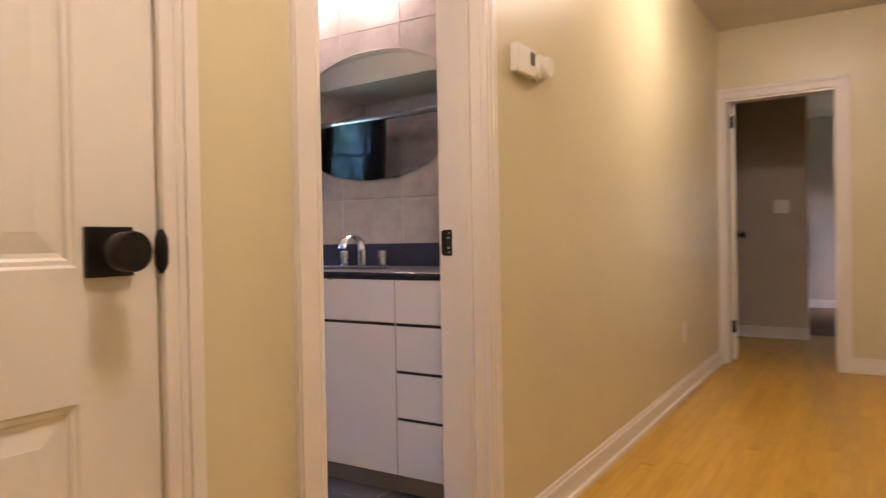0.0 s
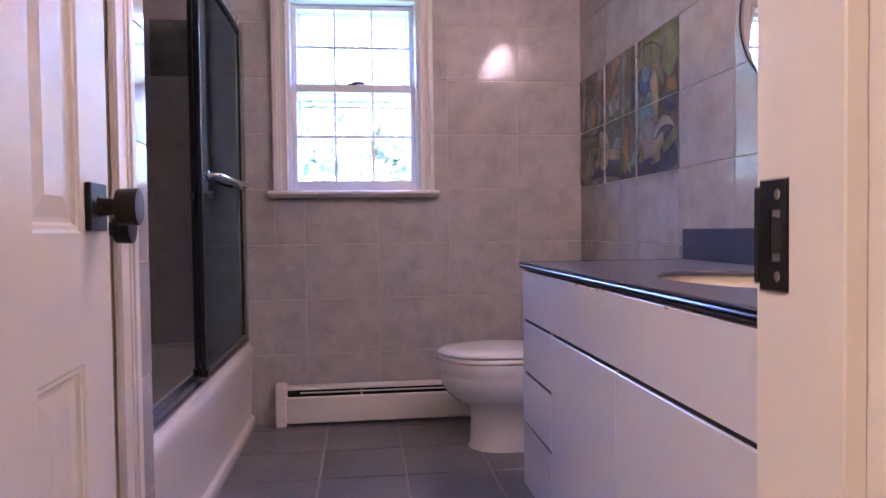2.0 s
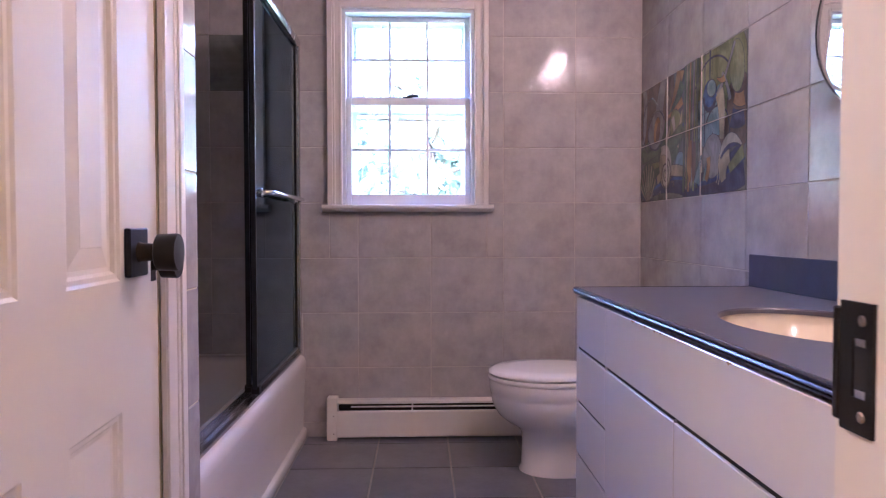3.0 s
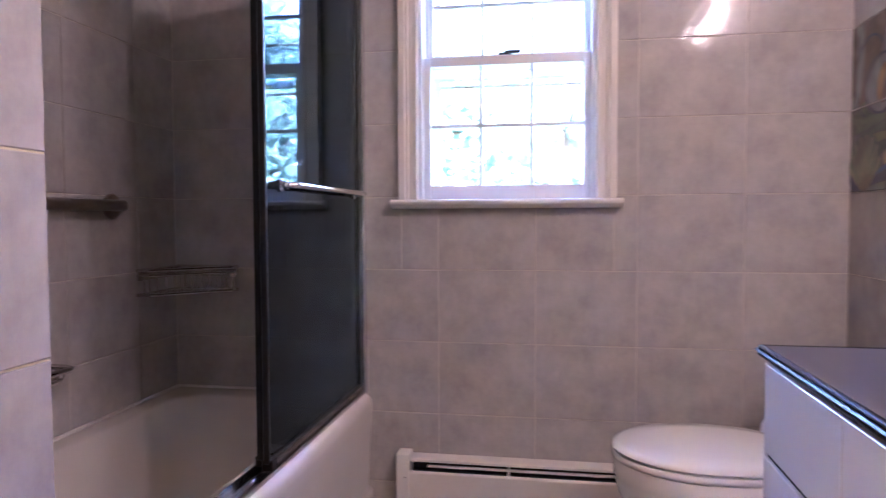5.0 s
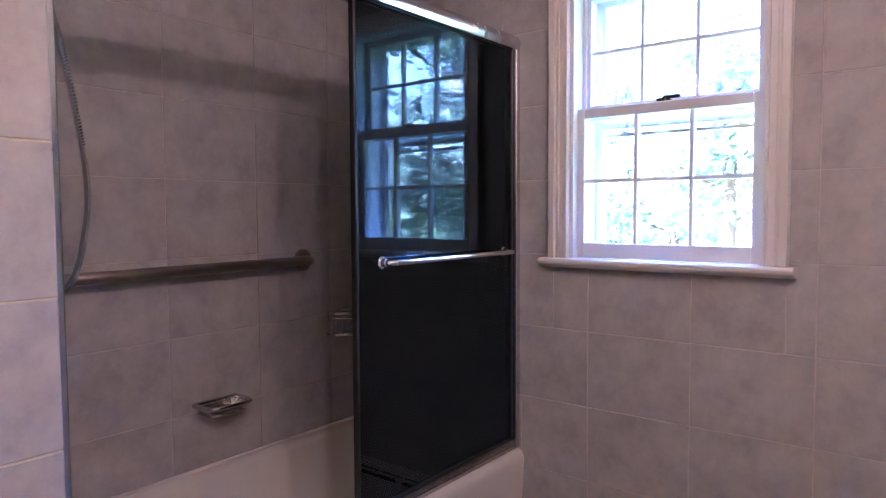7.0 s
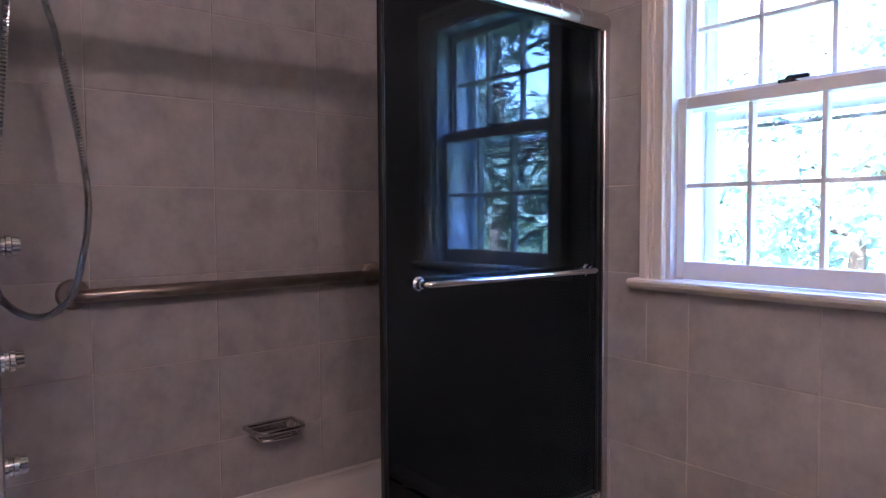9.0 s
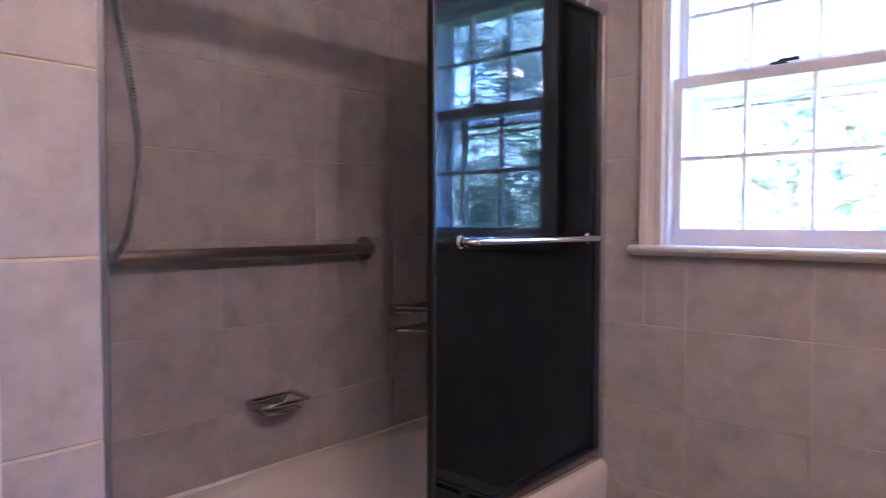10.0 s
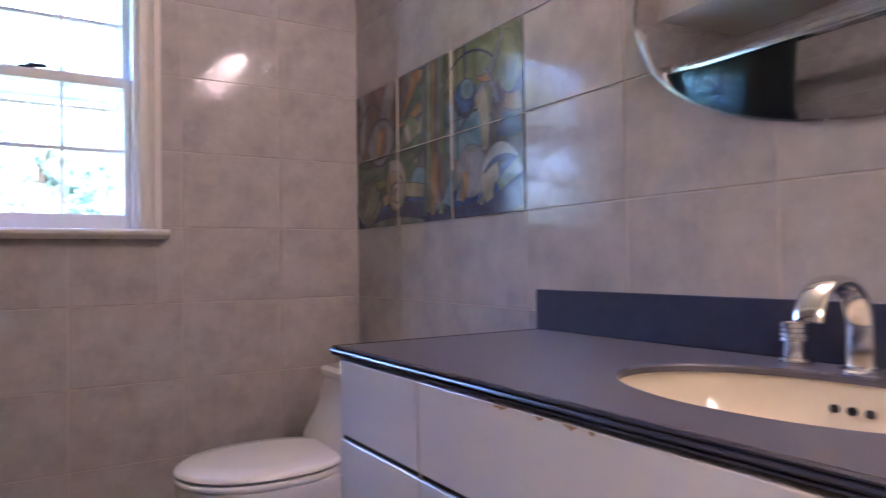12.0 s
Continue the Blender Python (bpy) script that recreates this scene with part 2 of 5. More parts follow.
BULB_GLOW = glow("lit_bulb", (1.0, 0.68, 0.43), BULB)
HALL_GLOW = glow("lit_diffuser", (1.0, 0.76, 0.48), HALL)
BARK = noisy("tree_bark", (0.07, 0.05, 0.035), (0.14, 0.11, 0.08), 0.9, 12, bump_s=0.5, bump_scale=30, stretch=(1, 1, 0.2))
GRASS = noisy("lawn", (0.05, 0.09, 0.025), (0.09, 0.14, 0.04), 0.9, 3, grain=0.5, bump_s=0.5, bump_scale=40)


def leaf_material():
    m, nt, b = material("leaf_green", (0.06, 0.11, 0.03), 0.5)
    g = nt.nodes.new("ShaderNodeNewGeometry")
    r = ramp(nt, [(0.0, (0.075, 0.11, 0.085)), (0.6, (0.105, 0.15, 0.12)), (1.0, (0.14, 0.19, 0.15))], g.outputs["Random Per Island"])
    nt.links.new(r.outputs[0], b.inputs["Base Color"])
    t = nt.nodes.new("ShaderNodeBsdfTranslucent")
    nt.links.new(r.outputs[0], t.inputs["Color"])
    add = nt.nodes.new("ShaderNodeAddShader")
    nt.links.new(b.outputs[0], add.inputs[0])
    nt.links.new(t.outputs[0], add.inputs[1])
    nt.links.new(add.outputs[0], nt.nodes["Material Output"].inputs["Surface"])
    return m


LEAF = leaf_material()


# ---- building helpers ----
def box(bm, x0, x1, y0, y1, z0, z1, bevel=0.0, seg=1):
    vs = [bm.verts.new((x, y, z)) for x in (x0, x1) for y in (y0, y1) for z in (z0, z1)]
    fs = [bm.faces.new([vs[i] for i in f]) for f in ((0, 1, 3, 2), (4, 6, 7, 5), (0, 4, 5, 1), (2, 3, 7, 6), (0, 2, 6, 4), (1, 5, 7, 3))]
    if bevel:
        es = list({e for f in fs for e in f.edges})
        bmesh.ops.bevel(bm, geom=es, offset=bevel, segments=seg, affect='EDGES', profile=0.5)
    return bm


def boxes(*rows, bevel=0.0, seg=1):
    bm = bmesh.new()
    for r in rows:
        box(bm, *r, bevel=bevel, seg=seg)
    return bm


def loft(bm, rings, close_start=True, close_end=True):
    """Skins rings of points (each a list of the same length)."""
    made = [[bm.verts.new(p) for p in ring] for ring in rings]
    n = len(made[0])
    for a, b in zip(made, made[1:]):
        for i in range(n):
            bm.faces.new((a[i], a[(i + 1) % n], b[(i + 1) % n], b[i]))
    if close_start:
        bm.faces.new(list(reversed(made[0])))
    if close_end:
        bm.faces.new(made[-1])
    return bm


def tube(bm, points, r, n=12, caps=True):
    """A round bar along a line of points."""
    pts = [Vector(p) for p in points]
    rings, up = [], Vector((0.0123, 0.02, 1.0)).normalized()
    prev = None
    for i, p in enumerate(pts):
        d = (pts[min(i + 1, len(pts) - 1)] - pts[max(i - 1, 0)]).normalized()
        if prev is None:
            side = d.cross(up)
            if side.length < 0.05:
                side = d.cross(Vector((1, 0, 0)))
        else:
            side = prev - d * prev.dot(d)
        side.normalize()
        prev = side
        other = d.cross(side)
        rr = r[i] if isinstance(r, (list, tuple)) else r
        rings.append([p + rr * (math.cos(2 * math.pi * k / n) * side + math.sin(2 * math.pi * k / n) * other) for k in range(n)])
    return loft(bm, rings, caps, caps)


def lathe(bm, at, axis, profile, n=24):
    """Turns a profile of (distance along the axis, radius) about the axis from the point at."""
    a = Vector(axis).normalized()
    s = a.orthogonal().normalized()
    t = a.cross(s)
    o = Vector(at)
    rings = [[o + a * d + max(r, 0.0004) * (math.cos(2 * math.pi * k / n) * s + math.sin(2 * math.pi * k / n) * t) for k in range(n)] for d, r in profile]
    return loft(bm, rings)


def mesh_of(name, bm, mat, smooth=None):
    bmesh.ops.recalc_face_normals(bm, faces=bm.faces)
    me = bpy.data.meshes.new(name)
    bm.to_mesh(me)
    bm.free()
    me.materials.append(mat)
    if smooth is not None:
        me.polygons.foreach_set("use_smooth", [True] * len(me.polygons))
        me.set_sharp_from_angle(angle=radians(smooth))
    return me


def origin(ob):
    p = Vector()
    while ob:
        p += ob.location
        ob = ob.parent
    return p


def part(name, bm, mat, parent, label="", smooth=None):
    ob = new(name, mesh_of(name, bm, mat, smooth))
    ob.parent = parent
    ob.location = -origin(parent)
    return tagged(ob, label)


def thing(name, at, label, category, group="", kind=""):
    ob = new(name)
    ob.location = at
    ob.empty_display_size = 0.05
    return tagged(ob, label, category, group, kind)


def structure(name, bm, mat, label, category, smooth=None):
    return tagged(new(name, mesh_of(name, bm, mat, smooth)), label, category, "", "structure")


def arc(cx, cz, r, a0, a1, n):
    return [(cx + r * math.cos(radians(a0 + (a1 - a0) * i / n)), cz + r * math.sin(radians(a0 + (a1 - a0) * i / n))) for i in range(n + 1)]


# ---- the plan: bathroom x -2.275..0, y -2.68..0; hall south of it ----
CEIL = 2.36
FZ = 0.028                      # bathroom floor above the hall's
XP, XL = -1.512, -2.275          # partition beside the tub, tub's long wall
YD, YH = -2.69, -2.82           # bathroom and hall faces of the wall between them
TUB_Y, RIM = -1.53, 0.405
HALL_X, HALL_S, HALL_W = 2.75, -4.05, -3.1
DX0, DX1, DTOP = -1.420, -0.766, 1.99      # bathroom door opening
EX0, EX1 = -2.39, -1.762                   # second door on the hall wall
WX0, WX1, WZ0, WZ1 = -1.362, -0.768, 1.07, 1.965   # window opening
G = 0.0025                                # how far joints lie behind the tiles

wall_north = structure("wall_north", boxes(
    (-2.40, WX0, G, 0.20, 0, CEIL), (WX1, 0.12, G, 0.20, 0, CEIL), (WX0, WX1, G, 0.20, 0, WZ0), (WX0, WX1, G, 0.20, WZ1, CEIL)),
    GROUT, "grey tiled bathroom wall with a window in it", "wall")
wall_east = structure("wall_east", boxes((G, 0.12, YD, 0.0, 0, CEIL)), GROUT, "grey tiled bathroom wall behind the vanity", "wall")
wall_west = structure("wall_west", boxes((-2.40, XL - G, YD, 0.0, 0, CEIL)), GROUT, "grey tiled long wall of the bathtub alcove", "wall")
wall_plumbing = structure("wall_plumbing", boxes((XL - G, XP - 0.1, -1.62, TUB_Y - G, 0, CEIL)), GROUT, "grey tiled end wall of the bathtub alcove", "wall")
CY0, CY1 = -2.44, -1.755                  # closet door opening in the partition
wall_partition = structure("wall_partition", boxes(
    (XP - 0.1, XP - G, CY1, TUB_Y - G, 0, CEIL), (XP - 0.1, XP - G, YD, CY0, 0, CEIL), (XP - 0.1, XP - G, CY0, CY1, 1.99, CEIL)),
    HALL_PAINT, "painted partition with a closet door in it", "wall")
wall_south = structure("wall_south", boxes(
    (HALL_W, EX0, YH, YD, 0, CEIL), (EX1, DX0 - 0.018, YH, YD, 0, CEIL), (DX1 + 0.018, HALL_X, YH, YD, 0, CEIL),
    (EX0, EX1, YH, YD, DTOP, CEIL), (DX0 - 0.018, DX1 + 0.018, YH, YD, DTOP + 0.018, CEIL)),
    HALL_PAINT, "cream painted wall between hall and bathroom", "wall")
hall_wall_south = structure("hall_wall_south", boxes((HALL_W, HALL_X, HALL_S - 0.12, HALL_S, 0, CEIL)), HALL_PAINT, "cream painted long hall wall", "wall")
hall_wall_west = structure("hall_wall_west", boxes((HALL_W - 0.12, HALL_W, HALL_S - 0.12, YD, 0, CEIL)), HALL_PAINT, "cream painted hall end wall", "wall")
FY0, FY1, FTOP = -3.555, -2.868, 1.87      # door opening at the hall's end
hall_wall_east = structure("hall_wall_east", boxes(
    (HALL_X, HALL_X + 0.12, HALL_S - 0.12, FY0, 0, CEIL), (HALL_X, HALL_X + 0.12, FY1, YD, 0, CEIL), (HALL_X, HALL_X + 0.12, FY0, FY1, FTOP, CEIL)),
    HALL_PAINT, "cream painted hall end wall with a doorway", "wall")
FAR_X = 4.22
# unseen: last box keeps daylight out, opening at x 6.2..6.7 is sized for brightness
room_walls = structure("far_room_wall", boxes(
    (FAR_X, FAR_X + 0.1, -3.29, -2.2, 0, CEIL), (HALL_X + 0.12, FAR_X + 0.1, -2.2, -2.1, 0, CEIL),
    (FAR_X + 0.1, 7.3, -2.75, -2.65, 0, CEIL), (7.2, 7.3, -5.4, -2.75, 0, CEIL),
    (HALL_X, 6.2, -5.4, -5.3, 0, CEIL), (6.7, 7.3, -5.4, -5.3, 0, CEIL), (6.2, 6.7, -5.4, -5.3, 0, 1.25), (6.2, 6.7, -5.4, -5.3, 1.65, CEIL),
    (HALL_X, HALL_X + 0.12, -5.3, HALL_S - 0.12, 0, CEIL), (HALL_X, HALL_X + 0.12, YD, -2.1, 0, CEIL)), ROOM_PAINT, "taupe painted walls of the dim room past the doorway", "wall")
ceiling = structure("ceiling", boxes((-2.40, 0.12, YD, 0.2, CEIL, CEIL + 0.1)), CEILING, "plain painted bathroom ceiling", "ceiling")
hall_ceiling = structure("hall_ceiling", boxes((HALL_W - 0.12, 8.4, -5.4, YD, CEIL, CEIL + 0.1), (HALL_X, 8.4, YD, -2.1, CEIL, CEIL + 0.1)), CEILING, "cream painted hall ceiling", "ceiling")
soffit = structure("soffit", boxes((XL, -1.535, TUB_Y, 0.0, 2.14, CEIL)), CEILING, "boxed-down painted soffit over the bathtub", "soffit")
floor = structure("floor", boxes((-2.40, 0.12, -2.755, 0.2, -0.12, FZ - 0.002)), FLOOR_GROUT, "dark slate-look tiled bathroom floor", "floor")
hall_floor = structure("hall_floor", boxes((HALL_W - 0.12, 8.4, -5.4, -2.755, -0.12, -0.003), (HALL_X, 8.4, -2.755, -2.1, -0.12, -0.003)), OAK_GAP, "honey oak strip floor of the hall", "floor")


# ---- trim ----
def casing(bm, u0, u1, ztop, plane, out, axis="y", width=0.075):
    """A moulded frame round an opening u0..u1 on a wall plane; out: side to which it stands proud."""
    layers = ((0.0, width, 0.012), (0.001, 0.012, 0.016), (width - 0.026, width - 0.001, 0.019), (width - 0.040, width - 0.0262, 0.015))
    for a, b, t in layers:
        rows = ((u0 - b, u0 - a, 0, ztop + b), (u1 + a, u1 + b, 0, ztop + b), (u0 - a, u1 + a, ztop + a, ztop + b))
        for p, q, z0, z1 in rows:
            lo, hi = sorted((plane, plane + out * t))
            if axis == "y":
                box(bm, p, q, lo, hi, z0, z1, 0.0015)
            else:
                box(bm, lo, hi, p, q, z0, z1, 0.0015)
    return bm


structure("trim_hall_side", casing(bmesh.new(), DX0, DX1, DTOP, YH, -1, width=0.066), TRIM, "white painted moulded casing of the bathroom door", "door casing")
structure("trim_hall_door", casing(bmesh.new(), EX0, EX1, DTOP, YH, -1, width=0.066), TRIM, "white painted moulded casing of a closed hall door", "door casing")
bm = bmesh.new()
box(bm, DX0 - 0.075, DX0 - 0.006, YD, YD + 0.014, 0, DTOP + 0.07, 0.002)
box(bm, DX0 - 0.006, DX1 + 0.075, YD, YD + 0.014, DTOP + 0.006, DTOP + 0.07, 0.002)
box(bm, DX1 + 0.006, DX1 + 0.075, YD, YD + 0.014, 0, DTOP + 0.006, 0.002)
structure("trim_bath_side", bm, TRIM, "white painted casing inside the bathroom", "door casing")
structure("trim_closet", casing(bmesh.new(), CY0, CY1, 1.99, XP, 1, "x", 0.095), TRIM, "white painted casing of the closet door", "door casing")
structure("trim_hall_end", casing(bmesh.new(), FY0, FY1, FTOP, HALL_X, -1, "x", 0.075), TRIM, "white painted casing of the hall's end doorway", "door casing")
bm = boxes((DX0 - 0.018, DX0, YH, YD, 0, DTOP + 0.018), (DX1, DX1 + 0.018, YH, YD, 0, DTOP + 0.018), (DX0, DX1, YH, YD, DTOP, DTOP + 0.018),
           (DX0, DX0 + 0.011, -2.787, -2.750, 0, DTOP - 0.011), (DX1 - 0.014, DX1, -2.790, -2.752, 0, DTOP - 0.011), (DX0, DX1, -2.787, -2.750, DTOP - 0.011, DTOP), bevel=0.0012)
jamb = structure("door_jamb", bm, TRIM, "white painted jamb and stop of the bathroom door", "door jamb")
structure("door_jamb_end", boxes((HALL_X, HALL_X + 0.12, FY0, FY0 + 0.015, 0, FTOP), (HALL_X, HALL_X + 0.12, FY1 - 0.015, FY1, 0, FTOP), (HALL_X, HALL_X + 0.12, FY0 + 0.015, FY1 - 0.015, FTOP - 0.015, FTOP), bevel=0.001),
          TRIM, "white painted jamb of the hall's end doorway", "door jamb")


def baseboard(bm, u0, u1, plane, out, axis):
    for z0, z1, t in ((0, 0.085, 0.013), (0.0852, 0.10, 0.008), (0, 0.022, 0.024)):
        lo, hi = sorted((plane, plane + out * t))
        box(bm, *((u0, u1, lo, hi) if axis == "y" else (lo, hi, u0, u1)), z0, z1, 0.002)
    return bm


bm = bmesh.new()
baseboard(bm, DX1 + 0.068, HALL_X - 0.026, YH, -1, "y")
baseboard(bm, EX1 + 0.068, DX0 - 0.068, YH, -1, "y")
baseboard(bm, HALL_S, FY0 - 0.077, HALL_X, -1, "x")
baseboard(bm, HALL_W, HALL_X - 0.026, HALL_S, 1, "y")
structure("baseboard", bm, TRIM, "white painted baseboard with shoe moulding in the hall", "baseboard")
bm = bmesh.new()
baseboard(bm, -3.29, -2.2, FAR_X, -1, "x")
baseboard(bm, -5.3, -2.75, 7.2, -1, "x")
structure("baseboard_far", bm, TRIM, "white painted baseboard of the far room", "baseboard")


# ---- doors ----
def knob_set(parent, u, z, face, out):
    """Square rose, neck and drum knob, standing out along y in the door's own space."""
    o = origin(parent)
    k = part("knob", boxes((u - 0.034, u + 0.034, *sorted((face, face + out * 0.009)), z - 0.034, z + 0.034), bevel=0.0015), BLACK, parent, "matt black square-rose knob")
    k.location = (0, 0, 0)
    bm = bmesh.new()
    lathe(bm, (u, face + out * 0.008, z), (0, out, 0), [(0, 0.016), (0.004, 0.0135), (0.024, 0.012), (0.026, 0.024), (0.0275, 0.026), (0.053, 0.027), (0.0555, 0.0255), (0.056, 0.0)], 28)
    d = part("drum", bm, BLACK, k, smooth=35)
    d.location = (0, 0, 0)
    return k


def panel_door(name, width, height, thick, label, knob_u, knob_z=0.905, both=True):
    """A six-panel door leaf in its own space: hinge edge at x 0, faces at y 0 and y -thick."""
    door = thing(name, (0, 0, 0), label, "door", kind="structure")
    st, mid = 0.118, 0.10
    pw = (width - 2 * st - mid) / 2
    us = ((st, st + pw), (st + pw + mid, width - st))
    zs = ((0.225, 0.690), (0.868, 1.575), (1.675, height - 0.105))
    rows = [(0, st, -thick, 0, 0, height), (width - st, width, -thick, 0, 0, height)]
    cuts = [0] + [z for pair in zs for z in pair] + [height]
    for a, b in zip(cuts[::2], cuts[1::2]):
        rows.append((st, width - st, -thick, 0, a, b))
    for z0, z1 in zs:
        rows.append((st + pw, st + pw + mid, -thick, 0, z0, z1))
    leaf = part("leaf", boxes(*rows), DOOR_PAINT, door)
    leaf.location = (0, 0, 0)
    for u0, u1 in us:
        for z0, z1 in zs:
            bm = bmesh.new()
            w, h = u1 - u0, z1 - z0
            for s in (0, 1):
                y = -thick if s else 0.0
                d = 1 if s else -1
                rings = []
                for inset, depth in ((0.0, 0.0), (0.004, 0.003), (0.010, 0.0035), (0.014, 0.008), (0.020, 0.009), (0.046, 0.005), (0.047, 0.0046)):
                    a, b, c, e = u0 + inset, u1 - inset, z0 + inset, z1 - inset
                    rings.append([(a, y + d * depth, c), (b, y + d * depth, c), (b, y + d * depth, e), (a, y + d * depth, e)])
                loft(bm, rings, False, True)
            p = part("panel", bm, DOOR_PAINT, door)
            p.location = (0, 0, 0)
    knob_set(door, knob_u, knob_z, 0.0, 1)
    if both:
        knob_set(door, knob_u, knob_z, -thick, -1)
    return door


def hinges(door, zs, thick):
    for z in zs:
        bm = bmesh.new()
        lathe(bm, (-0.006, 0.004, z - 0.045), (0, 0, 1), [(0, 0.0), (0.0005, 0.0065), (0.089, 0.0065), (0.09, 0.0)], 10)
        box(bm, -0.0015, 0.0, -0.03, 0.002, z - 0.044, z + 0.044)
        h = part("hinge", bm, BLACK, door, "black butt hinge")
        h.location = (0, 0, 0)


bath_door = panel_door("door_1", 0.646, 1.945, 0.035, "white six-panel door standing open into the bathroom", 0.576)
bath_door.matrix_basis = pose(-1.421, -2.678, 0.038, 0, 0, 93.0)

# closed closet door in the partition, its knob near the bathtub
closet_door = panel_door("door_2", CY1 - CY0 - 0.006, 1.98, 0.035, "closed white six-panel closet door beside the bathtub", 0.062, both=False)
closet_door.matrix_basis = pose(XP - 0.004, CY1 - 0.003, 0.008, 0, 0, -90)

hall_door = panel_door("door_3", EX1 - EX0 - 0.006, 1.975, 0.035, "closed white six-panel hall door with black knob", 0.075, knob_z=0.888, both=False)
hall_door.matrix_basis = pose(EX1 - 0.003, YH - 0.003, 0.008, 0, 0, 180)
bm = bmesh.new()
lathe(bm, (EX1 + 0.001, YH - 0.010, 0.862), (0, 0, 1), [(0, 0.0), (0.002, 0.005), (0.014, 0.009), (0.033, 0.010), (0.052, 0.009), (0.064, 0.005), (0.066, 0.0)], 16)
strike = part("strike_lip", bm, BLACK, hall_door, "rounded black strike lip", 40)
strike.matrix_parent_inverse = hall_door.matrix_basis.inverted()
strike.location = (0, 0, 0)

end_door = panel_door("door_4", 0.585, 1.95, 0.035, "white door standing open into the far room", 0.53)
hinges(end_door, (0.24, 1.72), 0.035)
end_door.matrix_basis = pose(HALL_X + 0.135, FY1 - 0.012, 0.01, 0, 0, 8)

# strike plate on the jamb of the bathroom door
strike_plate = thing("strike_plate", (DX1, -2.71, 0.895), "matt black latch strike plate on the door jamb", "strike plate")
P0, P1, PX = -2.722, -2.694, DX1 - 0.0022
part("plate", boxes((PX, DX1, P0, P1, 0.862, 0.882), (PX, DX1, P0, P1, 0.915, 0.935), (PX, DX1, P0, P0 + 0.006, 0.882, 0.915), (PX, DX1, P1 - 0.011, P1, 0.882, 0.915)), BLACK, strike_plate)
part("lip", boxes((PX - 0.001, PX + 0.003, P1, P1 + 0.006, 0.866, 0.931), bevel=0.001), BLACK, strike_plate)
# no real recess: a thin near-black box paints the hole's shade
part("latch_hole", boxes((DX1 - 0.0012, DX1 - 0.0002, P0 + 0.006, P1 - 0.011, 0.882, 0.915)), DARK, strike_plate)
for z0 in (0.882, 0.9105):
    part("latch_edge", boxes((DX1 - 0.0018, DX1 - 0.0004, P0 + 0.006, P1 - 0.013, z0, z0 + 0.0045)), ALU, strike_plate, "bare metal edge of the latch hole")
for z in (0.872, 0.925):
    part("screw", lathe(bmesh.new(), (PX + 0.0002, -2.713, z), (-1, 0, 0), [(0, 0.0035), (0.001, 0.0025), (0.0011, 0)], 10), BRONZE, strike_plate)


# ---- window ----
window = thing("window_1", (-1.073, 0.0, WZ0), "white double-hung window of six over six panes, closed", "window", kind="structure")
bm = bmesh.new()
CZ = WZ1 - 0.002
for a, b, t in ((0.0, 0.066, 0.014), (0.001, 0.012, 0.020), (0.042, 0.065, 0.030), (0.031, 0.0418, 0.020)):
    box(bm, WX0 - b, WX0 - a, -t, 0, WZ0 + 0.015, CZ + b, 0.002)
    box(bm, WX1 + a, WX1 + b, -t, 0, WZ0 + 0.015, CZ + b, 0.002)
    box(bm, WX0 - a, WX1 + a, -t, 0, CZ + a, CZ + b, 0.002)
part("casing", bm, TRIM, window)
bm = bmesh.new()
prof = [(0.03, 1.055), (-0.034, 1.055), (-0.040, 1.060), (-0.050, 1.064), (-0.056, 1.070), (-0.057, 1.077), (-0.053, 1.083), (-0.046, 1.085), (0.03, 1.085)]
loft(bm, [[(x, y, z) for y, z in prof] for x in (-1.449, -1.447, -0.684, -0.682)])
part("window_sill", bm, TRIM, window, "white rounded window stool")
part("window_frame", boxes((WX0, WX0 + 0.014, -0.002, 0.2, WZ0, WZ1), (WX1 - 0.014, WX1, -0.002, 0.2, WZ0, WZ1), (WX0 + 0.014, WX1 - 0.014, -0.002, 0.2, WZ1 - 0.014, WZ1), (WX0 + 0.014, WX1 - 0.014, 0.03, 0.24, WZ0, 1.078),
                           (WX0 + 0.014, WX0 + 0.026, 0.064, 0.072, 1.085, WZ1 - 0.014), (WX1 - 0.026, WX1 - 0.014, 0.064, 0.072, 1.085, WZ1 - 0.014)), SASH_PAINT, window)


def sash(name, x0, x1, z0, z1, y0, y1, gx0, gx1, gz0, gz1):
    ob = part(name, boxes((x0, gx0, y0, y1, z0, z1), (gx1, x1, y0, y1, z0, z1), (gx0, gx1, y0, y1, z0, gz0), (gx0, gx1, y0, y1, gz1, z1), bevel=0.002), SASH_PAINT, window)
    ym = (y0 + y1) / 2
    w = (gx1 - gx0) / 3
    zm = (gz0 + gz1) / 2
    for i in (1, 2):
        m = part("muntin", boxes((gx0 + i * w - 0.006, gx0 + i * w + 0.006, y0 + 0.004, y1 - 0.006, gz0, gz1), bevel=0.002), SASH_PAINT, ob)
    part("muntin", boxes((gx0, gx1, y0 + 0.005, y1 - 0.007, zm - 0.006, zm + 0.006), bevel=0.002), SASH_PAINT, ob)
    for i in range(3):
        for a, b in ((gz0, zm), (zm, gz1)):
            p = part("pane", boxes((gx0 + i * w, gx0 + (i + 1) * w, ym + 0.004, ym + 0.007, a, b)), PANE, ob)
            p.visible_shadow = False
    return ob


